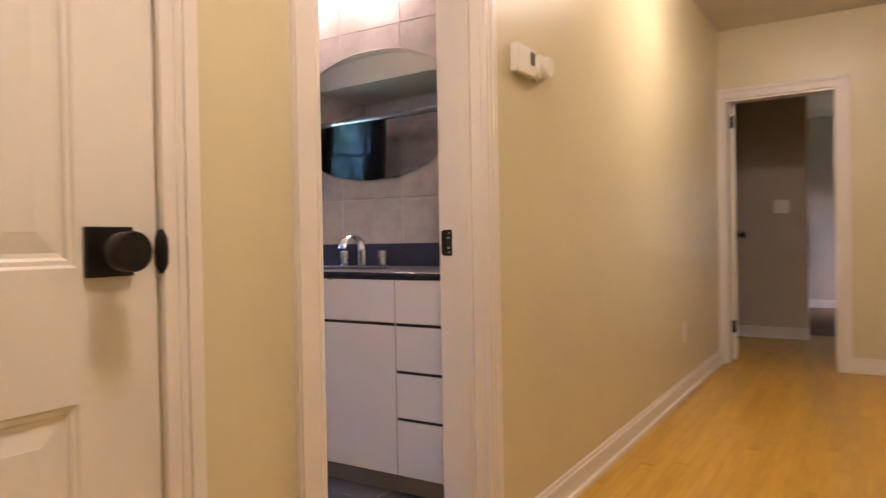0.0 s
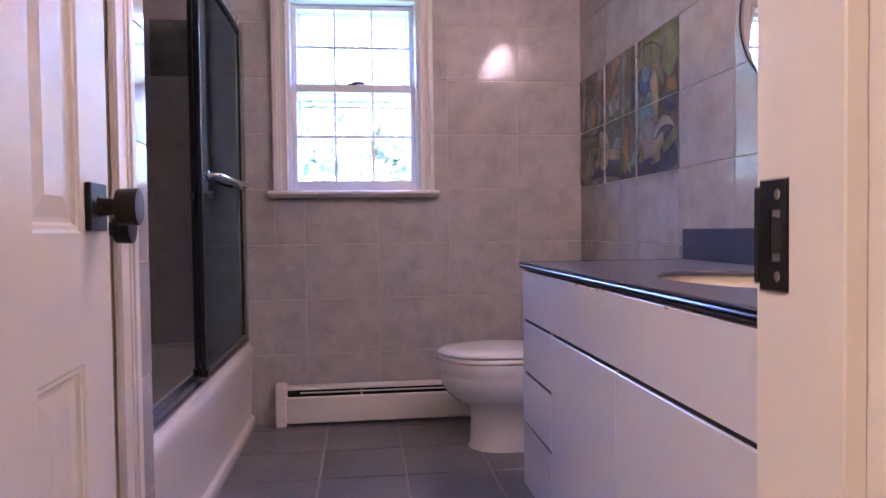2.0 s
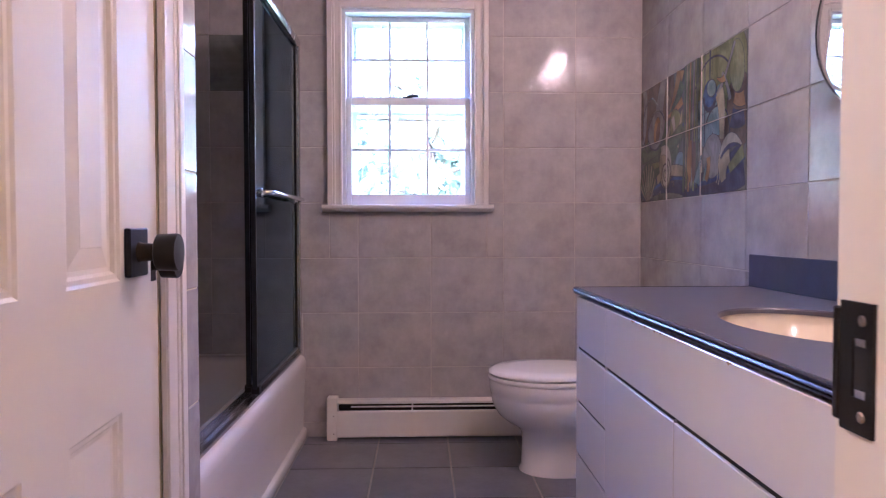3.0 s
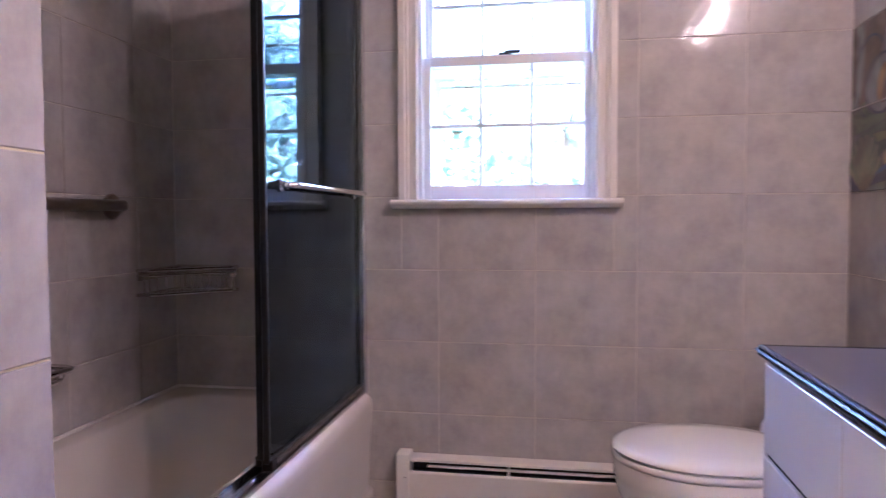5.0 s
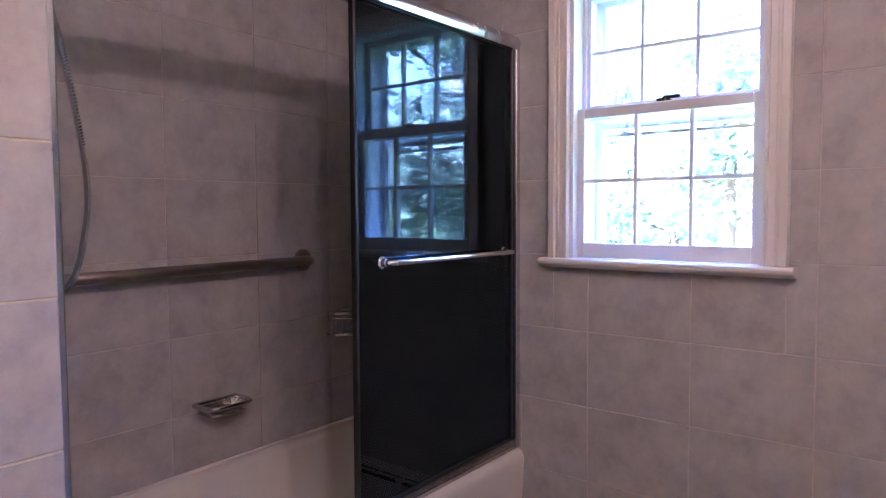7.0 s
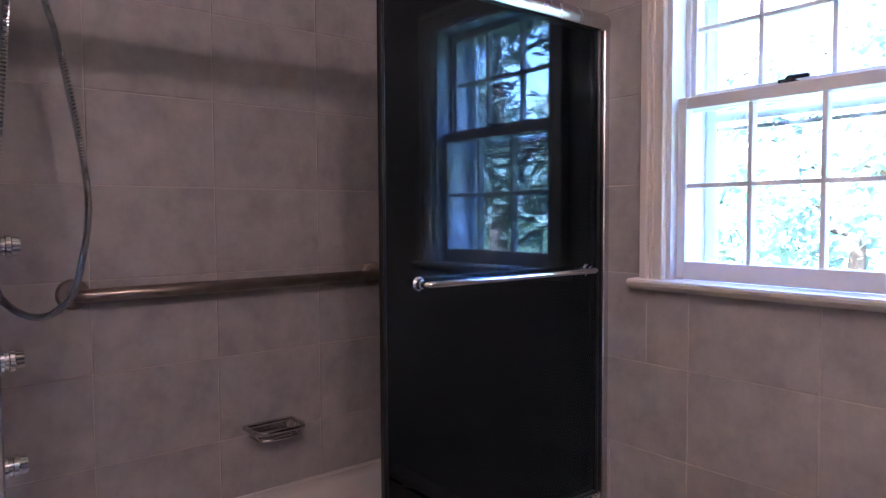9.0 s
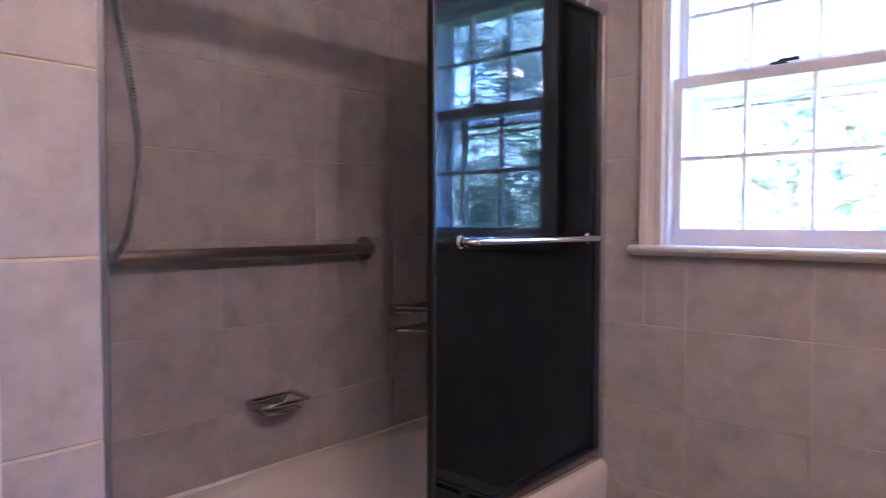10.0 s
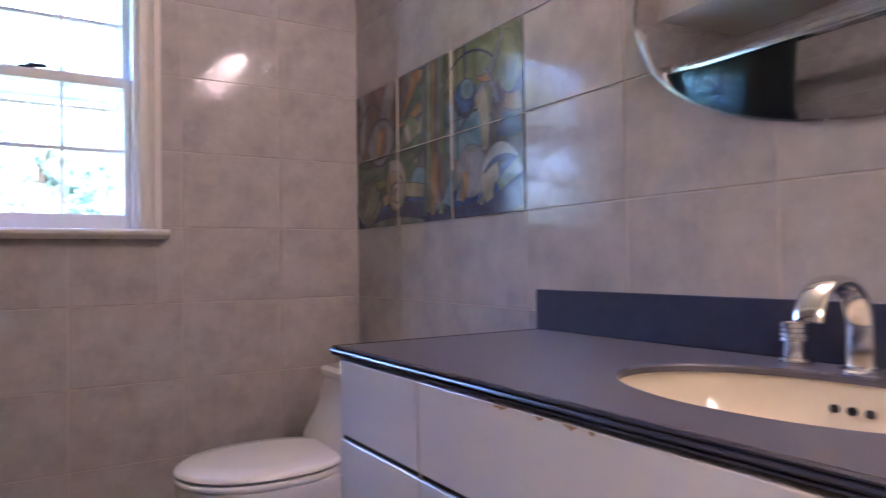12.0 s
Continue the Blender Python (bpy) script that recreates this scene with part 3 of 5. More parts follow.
sash("lower_sash", WX0 + 0.0145, WX1 - 0.0145, 1.086, 1.572, 0.026, 0.062, -1.323, -0.806, 1.134, 1.540)
sash("upper_sash", WX0 + 0.0145, WX1 - 0.0145, 1.540, WZ1 - 0.0145, 0.073, 0.107, -1.323, -0.806, 1.587, 1.928)
bm = bmesh.new()
lathe(bm, (-1.062, 0.044, 1.572), (0, 0, 1), [(0, 0.02), (0.004, 0.02), (0.005, 0.013), (0.013, 0.012), (0.014, 0)], 18)
box(bm, -1.069, -1.016, 0.034, 0.047, 1.580, 1.590, 0.003)
box(bm, -1.092, -1.064, 0.040, 0.052, 1.575, 1.584, 0.003)
part("sash_lock", bm, BLACK, window, "dark bronze cam sash lock")
storm = part("storm_sash", boxes((WX0 + 0.016, WX0 + 0.05, 0.165, 0.18, 1.08, WZ1 - 0.015), (WX1 - 0.05, WX1 - 0.016, 0.165, 0.18, 1.08, WZ1 - 0.015), (WX0 + 0.05, WX1 - 0.05, 0.165, 0.18, 1.08, 1.105),
                                 (WX0 + 0.05, WX1 - 0.05, 0.165, 0.18, 1.925, WZ1 - 0.015), (WX0 + 0.05, WX1 - 0.05, 0.162, 0.183, 1.515, 1.545), (WX0 + 0.05, WX1 - 0.05, 0.168, 0.176, 1.49, 1.50)), ALU, window, "aluminium storm window frame")


# ---- bathtub and shower ----
tub = thing("bathtub", (-1.9, -0.76, FZ), "white enamelled alcove bathtub with plain apron", "bathtub")
bm = bmesh.new()
prof = [(-1.60, FZ), (-1.533, FZ), (-1.531, 0.032), (-1.531, 0.064), (-1.535, 0.071), (-1.545, 0.076), (-1.547, 0.084), (-1.541, 0.22), (-1.534, 0.33), (-1.532, 0.365),
        (-1.534, 0.383), (-1.541, 0.396), (-1.552, 0.403), (-1.566, RIM), (-1.60, RIM)]
loft(bm, [[(x, y, z) for x, z in prof] for y in (-1.527, -1.0, -0.5, -0.003)])
part("apron", bm, TUB, tub, smooth=40)


def round_rect(x0, x1, y0, y1, r, z, n=6):
    pts = []
    for cx, cy, a in ((x1 - r, y1 - r, 0), (x0 + r, y1 - r, 90), (x0 + r, y0 + r, 180), (x1 - r, y0 + r, 270)):
        pts += [(cx + r * math.cos(radians(a + 90 * i / n)), cy + r * math.sin(radians(a + 90 * i / n)), z) for i in range(n + 1)]
    return pts


bm = bmesh.new()
loft(bm, [round_rect(-2.272, -1.58, -1.527, -0.003, 0.004, RIM), round_rect(-2.215, -1.645, -1.43, -0.075, 0.13, RIM), round_rect(-2.205, -1.657, -1.415, -0.09, 0.14, RIM - 0.012),
          round_rect(-2.17, -1.69, -1.36, -0.22, 0.15, 0.18), round_rect(-2.14, -1.72, -1.31, -0.33, 0.16, 0.075), round_rect(-2.08, -1.78, -1.24, -0.42, 0.15, 0.06)], False, True)
part("basin", bm, TUB, tub, smooth=50)
part("caulk", boxes((-2.275, -2.262, -1.527, -0.003, RIM, RIM + 0.008), (-2.262, -1.62, -0.013, -0.003, RIM, RIM + 0.008), bevel=0.002), TRIM, tub, "white caulk bead")

encl = thing("shower_door", (-1.60, -0.76, RIM), "sliding bathtub door of smoked glass in aluminium tracks, slid open", "shower door")
HZ = 1.79
bm = bmesh.new()
prof = [(-1.631, HZ), (-1.631, HZ + 0.035), (-1.621, HZ + 0.048), (-1.596, HZ + 0.056), (-1.571, HZ + 0.052), (-1.554, HZ + 0.040), (-1.547, HZ + 0.022), (-1.549, HZ + 0.006), (-1.554, HZ), (-1.554, HZ), (-1.554, HZ + 0.012), (-1.621, HZ + 0.012), (-1.621, HZ)]
loft(bm, [[(x, y, z) for x, z in prof] for y in (-1.527, -0.003)])
part("header_rail", bm, ALU, encl, "rounded polished header rail", 50)
part("bottom_track", boxes((-1.612, -1.556, -1.527, -0.003, RIM + 0.0005, RIM + 0.005), (-1.612, -1.609, -1.527, -0.003, RIM + 0.005, RIM + 0.018), (-1.585, -1.582, -1.527, -0.003, RIM + 0.005, RIM + 0.014), (-1.559, -1.556, -1.527, -0.003, RIM + 0.005, RIM + 0.012)), AGED, encl)
for y0, y1 in ((-1.529, -1.504), (-0.026, -0.001)):
    part("side_jamb", boxes((-1.622, -1.550, y0, y1, RIM + 0.006, HZ), bevel=0.003), ALU, encl, "aluminium wall channel")


def glass_panel(name, x, y0, y1, pane):
    z0, z1 = RIM + 0.03, HZ + 0.008
    p = part(name, boxes((x - 0.008, x + 0.008, y0, y0 + 0.011, z0, z1), (x - 0.008, x + 0.008, y1 - 0.011, y1, z0, z1), (x - 0.008, x + 0.008, y0 + 0.011, y1 - 0.011, z0, z0 + 0.011), (x - 0.008, x + 0.008, y0 + 0.011, y1 - 0.011, z1 - 0.011, z1), bevel=0.002), FRAME_BLACK, encl, "thin black frame")
    part("glass", boxes((x - 0.0025, x + 0.0025, y0 + 0.009, y1 - 0.009, z0 + 0.009, z1 - 0.009)), pane, p, "smoked grey glass")
    part("guide", boxes((x - 0.014, x + 0.014, y0 + 0.002, y0 + 0.034, z0 - 0.018, z0 + 0.009), bevel=0.003), BLACK, p)
    return p


outer = glass_panel("outer_panel", -1.570, -0.790, -0.028, SMOKED)
glass_panel("inner_panel", -1.598, -0.765, -0.03, SMOKED_INNER)
bm = bmesh.new()
tz, tx = 1.104, -1.524
tube(bm, [(-1.572, -0.690, tz), (-1.537, -0.690, tz), (-1.527, -0.685, tz), (tx, -0.675, tz), (tx, -0.4, tz), (tx, -0.103, tz), (-1.527, -0.093, tz), (-1.537, -0.088, tz), (-1.572, -0.088, tz)], 0.0085, 14)
part("towel_bar", bm, CHROME, outer, "chrome towel bar on the glass", 50)
for y in (-0.690, -0.088):
    part("bracket", lathe(bmesh.new(), (-1.5675, y, tz), (1, 0, 0), [(0, 0.017), (0.005, 0.017), (0.009, 0.012), (0.02, 0.0105)], 20), CHROME, outer, smooth=40)

grab = thing("grab_bar", (XL, -0.85, 1.062), "brushed bronze steel grab bar on the tiled tub wall", "grab bar")
bm = bmesh.new()
gx = XL + 0.055
pts = [(XL + 0.004, -1.274, 1.062), (XL + 0.03, -1.274, 1.062), (gx - 0.01, -1.268, 1.062), (gx, -1.251, 1.062), (gx, -0.85, 1.063), (gx, -0.381, 1.064), (gx - 0.01, -0.364, 1.064), (XL + 0.03, -0.358, 1.064), (XL + 0.004, -0.358, 1.064)]
tube(bm, pts, 0.0175, 18)
part("bar", bm, BRONZE, grab, smooth=50)
for y in (-1.274, -0.358):
    part("flange", lathe(bmesh.new(), (XL, y, 1.063), (1, 0, 0), [(0, 0.040), (0.006, 0.040), (0.011, 0.034), (0.012, 0.0)], 28), BRONZE, grab, smooth=35)

dish = thing("soap_basket", (XL, -0.758, 0.598), "chrome wire soap basket on the tiled tub wall", "soap basket")


def tray_loop(y0, y1, depth, z, cut):
    """A closed loop with cut front corners, standing out from the tub's long wall."""
    return [(XL + 0.005, y0, z), (XL + depth - cut, y0, z), (XL + depth - 0.3 * cut, y0 + 0.3 * cut, z), (XL + depth, y0 + cut, z), (XL + depth, y1 - cut, z), (XL + depth - 0.3 * cut, y1 - 0.3 * cut, z), (XL + depth - cut, y1, z), (XL + 0.005, y1, z), (XL + 0.005, y0, z)]


part("top_rim", tube(bmesh.new(), tray_loop(-0.822, -0.665, 0.105, 0.621, 0.03), 0.0078, 10), AGED, dish, smooth=50)
part("bottom_rim", tube(bmesh.new(), tray_loop(-0.804, -0.683, 0.088, 0.593, 0.03), 0.0055, 8), AGED, dish, smooth=50)
for i in range(5):
    x = XL + 0.018 + 0.015 * i
    part("wire", tube(bmesh.new(), [(x, -0.820, 0.619), (x, -0.803, 0.592), (x, -0.684, 0.592), (x, -0.667, 0.619)], 0.003, 6), AGED, dish)
part("back_plate", boxes((XL, XL + 0.006, -0.804, -0.683, 0.595, 0.627), bevel=0.002), AGED, dish)

shelf = thing("corner_basket", (XL + 0.1, 0.0, 0.80), "chrome wire shower caddy in the tub corner", "shower caddy")
outline = [(XL + 0.006, -0.006), (XL + 0.245, -0.006), (XL + 0.245, -0.05), (XL + 0.17, -0.11), (XL + 0.08, -0.212), (XL + 0.05, -0.242), (XL + 0.006, -0.242)]
for z, r in ((0.850, 0.006), (0.833, 0.0035), (0.768, 0.0062)):
    part("wire_rim", tube(bmesh.new(), [(x, y, z) for x, y in outline + outline[:1]], r, 8), AGED, shelf)
for i in range(11):
    a = (i + 0.5) / 11
    x = XL + 0.012 + 0.225 * a
    y = -0.234 if x < XL + 0.05 else -0.234 + (x - XL - 0.05) * 0.94
    part("slat", tube(bmesh.new(), [(x, -0.008, 0.850), (x, -0.008, 0.768), (x, y + 0.006, 0.768), (x, y + 0.003, 0.833)], 0.0028, 6), AGED, shelf)
part("back_band", boxes((XL + 0.003, XL + 0.24, -0.005, -0.002, 0.815, 0.848), (XL + 0.001, XL + 0.003, -0.235, -0.006, 0.815, 0.848)), AGED, shelf)

hose = thing("shower_hose", (-1.97, -1.50, 1.06), "flexible ribbed metal hand-shower hose hanging in a loop", "shower hose")
hx = -1.89
ctrl = [(-1.446, 2.02), (-1.430, 1.95), (-1.382, 1.72), (-1.352, 1.60), (-1.316, 1.38), (-1.310, 1.27), (-1.325, 1.17), (-1.350, 1.095), (-1.40, 1.062), (-1.452, 1.085), (-1.48, 1.15), (-1.47, 1.35), (-1.45, 1.6), (-1.435, 1.8), (-1.44, 1.95)]
pts = []
for i in range(len(ctrl) - 1):
    p0, p1, p2, p3 = (Vector((ctrl[min(max(i + k, 0), len(ctrl) - 1)][0], ctrl[min(max(i + k, 0), len(ctrl) - 1)][1])) for k in (-1, 0, 1, 2))
    for s in range(64):
        t = s / 64
        q = 0.5 * ((2 * p1) + (p2 - p0) * t + (2 * p0 - 5 * p1 + 4 * p2 - p3) * t * t + (3 * p1 - p0 - 3 * p2 + p3) * t ** 3)
        pts.append((hx + 0.03 * (i + t) / len(ctrl), q.x, q.y))
bm = bmesh.new()
tube(bm, pts, [0.0088 if i % 2 else 0.0064 for i in range(len(pts))], 8)
part("hose", bm, CHROME, hose)
part("shower_arm", tube(bmesh.new(), [(hx, TUB_Y, 2.02), (hx, -1.50, 2.025), (hx, -1.44, 2.01), (hx, -1.42, 1.97)], 0.011, 12), CHROME, hose, smooth=50)
part("hand_shower", lathe(bmesh.new(), (hx + 0.03, -1.44, 1.93), (0, 0.25, 1), [(0, 0.010), (0.05, 0.013), (0.10, 0.016), (0.12, 0.03), (0.15, 0.035), (0.155, 0)], 18), CHROME, hose, smooth=40)
for z in (1.205, 0.978, 0.764):
    v = thing("shower_valve", (-1.90, TUB_Y, z), "chrome ribbed shower valve knob on the tiled wall", "shower valve", "valves in the bathtub alcove")
    part("escutcheon", lathe(bmesh.new(), (-1.90, TUB_Y, z), (0, 1, 0), [(0, 0.030), (0.004, 0.030), (0.01, 0.022), (0.03, 0.014), (0.056, 0.0135)], 22), CHROME, v, smooth=40)
    part("knob", lathe(bmesh.new(), (-1.90, TUB_Y + 0.054, z), (0, 1, 0), [(0, 0.014), (0.004, 0.023), (0.010, 0.023), (0.012, 0.019), (0.018, 0.019), (0.020, 0.023), (0.028, 0.023), (0.030, 0.020), (0.044, 0.018), (0.046, 0.0)], 22), CHROME, v, smooth=30)


# ---- baseboard heater ----
heat = thing("baseboard_heater", (-0.75, 0.0, FZ), "cream enamelled hot-water baseboard heater under the window", "baseboard heater")
HX0, HX1 = -1.385, -0.012
bm = bmesh.new()
prof = [(-0.002, FZ), (-0.002, 0.205), (-0.044, 0.202), (-0.050, 0.198), (-0.051, 0.190), (-0.047, 0.190), (-0.041, 0.196), (-0.006, 0.199), (-0.006, FZ)]
loft(bm, [[(x, y, z) for y, z in prof] for x in (HX0, HX1)])
part("back_plate", bm, HEATER, heat)
bm = bmesh.new()
prof = [(-0.062, 0.163), (-0.066, 0.160), (-0.068, 0.155), (-0.068, 0.048), (-0.064, 0.042), (-0.052, 0.040), (-0.052, 0.043), (-0.063, 0.046), (-0.065, 0.050), (-0.065, 0.155), (-0.062, 0.159)]
loft(bm, [[(x, y, z) for y, z in prof] for x in (HX0, HX1)])
part("front_panel", bm, HEATER, heat)
part("damper", boxes((HX0 + 0.06, HX1, -0.058, -0.038, 0.175, 0.178), bevel=0.0005), HEATER, heat)
part("end_cap", boxes((-1.432, HX0, -0.070, -0.002, FZ, 0.219), bevel=0.005, seg=2), HEATER, heat)
# second box is a near-black strip that paints the slots' inner shade
part("element", boxes((HX0, HX1, -0.055, -0.0075, 0.052, 0.15), (HX0 + 0.001, HX1, -0.0078, -0.0065, 0.15, 0.196)), DARK, heat, "dark finned element, with dark strip as painted slot shade")
for x in (-1.05, -0.62):
    part("bracket", boxes((x - 0.003, x + 0.003, -0.062, -0.008, 0.15, 0.178)), HEATER, heat)
for z in (0.06, 0.14):
    part("screw", lathe(bmesh.new(), (-1.40, -0.070, z), (0, -1, 0), [(0, 0.003), (0.001, 0.002)], 8), BRONZE, heat)


# ---- toilet ----
toilet = thing("toilet", (-0.35, -0.43, FZ), "white one-piece elongated toilet with closed lid", "toilet")
TY = -0.445


def egg(tip, back, half, z, n=40, square=2.3):
    """An elongated outline: round tip towards -x, squarer back."""
    cx = tip + half * 1.25
    pts = []
    for i in range(n):
        a = 2 * math.pi * i / n
        c, s = math.cos(a), math.sin(a)
        if c < 0:
            x = cx + (cx - tip) * c
            y = half * s
        else:
            e = 2 / square
            x = cx + (back - cx) * abs(c) ** e
            y = half * (1 if s >= 0 else -1) * abs(s) ** e
        pts.append((x, TY + y, z))
    return pts


bm = bmesh.new()
loft(bm, [egg(-0.624, -0.10, 0.112, FZ), egg(-0.624, -0.10, 0.112, 0.036), egg(-0.615, -0.10, 0.105, 0.050), egg(-0.612, -0.10, 0.103, 0.150), egg(-0.616, -0.105, 0.106, 0.182), egg(-0.634, -0.115, 0.120, 0.204),
          egg(-0.672, -0.13, 0.147, 0.224), egg(-0.706, -0.15, 0.167, 0.252), egg(-0.726, -0.17, 0.180, 0.288), egg(-0.735, -0.19, 0.186, 0.325), egg(-0.733, -0.195, 0.184, 0.333), egg(-0.739, -0.20, 0.189, 0.343), egg(-0.741, -0.20, 0.190, 0.378), egg(-0.737, -0.20, 0.187, 0.387)])
part("bowl", bm, PORCELAIN, toilet, smooth=60)
bm = bmesh.new()
loft(bm, [egg(-0.742, -0.285, 0.188, 0.389), egg(-0.746, -0.285, 0.192, 0.394), egg(-0.746, -0.285, 0.192, 0.402), egg(-0.742, -0.285, 0.188, 0.407)])
part("seat", bm, PORCELAIN, toilet, smooth=50)
bm = bmesh.new()
loft(bm, [egg(-0.740, -0.275, 0.186, 0.4105), egg(-0.745, -0.275, 0.191, 0.416), egg(-0.742, -0.275, 0.188, 0.424), egg(-0.725, -0.28, 0.172, 0.431), egg(-0.66, -0.30, 0.12, 0.4345)])
part("lid", bm, PORCELAIN, toilet, smooth=60)


def slab(x0, x1, half, z, r=0.04):
    return round_rect(x0, x1, TY - half, TY + half, r, z)


bm = bmesh.new()
loft(bm, [slab(-0.34, -0.015, 0.17, 0.30), slab(-0.335, -0.012, 0.19, 0.385), slab(-0.325, -0.012, 0.20, 0.44), slab(-0.27, -0.012, 0.212, 0.52), slab(-0.245, -0.012, 0.215, 0.60)])
part("tank", bm, PORCELAIN, toilet, smooth=60)
bm = bmesh.new()
loft(bm, [slab(-0.252, -0.008, 0.222, 0.602), slab(-0.257, -0.006, 0.226, 0.61), slab(-0.257, -0.006, 0.226, 0.628), slab(-0.245, -0.012, 0.216, 0.637)])
part("tank_lid", bm, PORCELAIN, toilet, smooth=50)
for y in (TY - 0.075, TY + 0.075):
    part("hinge", lathe(bmesh.new(), (-0.292, y - 0.025, 0.415), (0, 1, 0), [(0, 0.011), (0.05, 0.011)], 14), PORCELAIN, toilet)
part("bolt_cap", lathe(bmesh.new(), (-0.30, TY - 0.118, FZ), (0, 0, 1), [(0, 0.014), (0.012, 0.012), (0.018, 0.0)], 14), PORCELAIN, toilet)


# ---- vanity ----
VX, VL, VR, VTOP = -0.547, -1.09, -2.677, 0.780
vanity = thing("vanity_cabinet", (-0.3, -1.88, FZ), "glossy grey-white laminate bathroom vanity with handleless fronts", "vanity")
part("body", boxes((VX + 0.021, VX + 0.032, VR, VL - 0.004, 0.115, VTOP), (VX + 0.032, -0.004, VR, VL - 0.004, 0.115, 0.13), (VX + 0.032, -0.004, VR, VR + 0.016, 0.13, VTOP)), DARK, vanity)
part("side_panel", boxes((VX, -0.004, VL - 0.004, VL, 0.115, VTOP), bevel=0.001), LAMINATE, vanity)
part("toe_kick", boxes((-0.47, -0.004, VR, VL - 0.03, FZ, 0.115)), TOEKICK, vanity, "beige recessed toe kick")
ZT, Z1, Z2, Z3, ZB = VTOP - 0.002, 0.630, 0.471, 0.313, 0.118
YA, YR, YM = -1.400, -2.360, -1.860
gap = 0.0021


def front(name, y0, y1, z0, z1, pull):
    d = part(name, boxes((VX, VX + 0.02, y0 + gap, y1 - gap, z0 + 0.001, z1 - pull), bevel=0.0012), LAMINATE, vanity)
    if pull > 0.003:
        part("finger_pull", boxes((VX + 0.006, VX + 0.02, y0 + gap, y1 - gap, z1 - pull, z1 - 0.001)), DARK, d, "dark recessed finger pull")
    return d


for y0, y1 in ((YA, VL), (VR, YR)):
    front("drawer", y0, y1, Z1, ZT, 0.002)
    front("drawer", y0, y1, Z2, Z1, 0.009)
    front("drawer", y0, y1, Z3, Z2, 0.009)
    front("drawer", y0, y1, ZB, Z3, 0.009)
for y in (YA, YM, YR):
    part("edge_band", boxes((VX + 0.0008, VX + 0.02, y - gap + 0.0002, y + gap - 0.0002, ZB + 0.002, (ZT if y != YM else Z1) - 0.004)), TOEKICK, vanity, "beige edge band between the fronts")
rnd = random.Random(8)
for y, w in ((-1.62, 0.030), (-1.70, 0.016), (-1.755, 0.022), (-1.79, 0.010), (-2.08, 0.020)):
    bm = bmesh.new()
    n = 7
    low = [(VX - 0.0006, y + w * (i / n - 0.5), ZT - 0.003 - 0.006 * math.sin(math.pi * i / n) * rnd.uniform(0.4, 1.0)) for i in range(n + 1)]
    loft(bm, [low, [(x, yy, ZT - 0.0021) for x, yy, z in low]], False, False)
    part("chipped_edge", bm, CHIPBOARD, vanity, "brown chipped laminate edge")
front("false_front", YR, YA, Z1, ZT, 0.002)
front("cabinet_door", YM, YA, ZB, Z1, 0.009)
front("cabinet_door", YR, YM, ZB, Z1, 0.009)

# worktop with an oval cut-out
CT, CB = 0.800, 0.782
SX, SY, SA, SB = -0.264, -1.862, 0.167, 0.257
top = thing("countertop", (-0.3, -1.88, CB), "dark blue-grey solid countertop with ribbed black edge", "countertop")
X0, X1, Y0, Y1 = -0.538, -0.003, -2.677, -1.056
angles = sorted(set([2 * math.pi * i / 72 for i in range(72)] + [math.atan2(y - SY, x - SX) % (2 * math.pi) for x in (X0, X1) for y in (Y0, Y1)]))


def edge_point(a):
    c, s = math.cos(a), math.sin(a)
    k = min([((X1 if c > 0 else X0) - SX) / c if abs(c) > 1e-6 else 1e9, ((Y1 if s > 0 else Y0) - SY) / s if abs(s) > 1e-6 else 1e9])
    return SX + k * c, SY + k * s


def ellipse(a, k=1.0):
    return SX + SA * k * math.cos(a), SY + SB * k * math.sin(a)


bm = bmesh.new()
rings = [[(*edge_point(a), CB) for a in angles], [(*edge_point(a), CT) for a in angles], [(*ellipse(a, 1.012), CT) for a in angles], [(*ellipse(a), CT - 0.003) for a in angles], [(*ellipse(a), CT - 0.012) for a in angles]]
loft(bm, rings, False, False)
part("slab", bm, COUNTER, top, smooth=30)
bm = bmesh.new()
prof = [(0.0, CB - 0.001), (0.006, CB - 0.001), (0.010, CB + 0.0015), (0.010, CB + 0.0037), (0.007, CB + 0.0049), (0.011, CB + 0.0067), (0.013, CB + 0.0094), (0.011, CB + 0.0120), (0.007, CB + 0.0131), (0.009, CB + 0.0146), (0.009, CT - 0.001), (0.006, CT + 0.001), (0.0, CT + 0.0006)]
loft(bm, [[(X0 - d, y - (0 if y < -2 else -d), z) for d, z in prof] for y in (Y0, Y1)])
part("front_edge", bm, COUNTER_EDGE, top, "ribbed black front edge")
bm = bmesh.new()
loft(bm, [[(x - (d if x < -0.1 else 0), Y1 + d, z) for d, z in prof] for x in (X0, X1)])
part("end_edge", bm, COUNTER_EDGE, top, "ribbed black end edge")
part("backsplash", boxes((-0.014, -0.0005, -2.675, -1.057, CT + 0.0005, 0.898), bevel=0.0015), SPLASH, top, "navy backsplash strip")

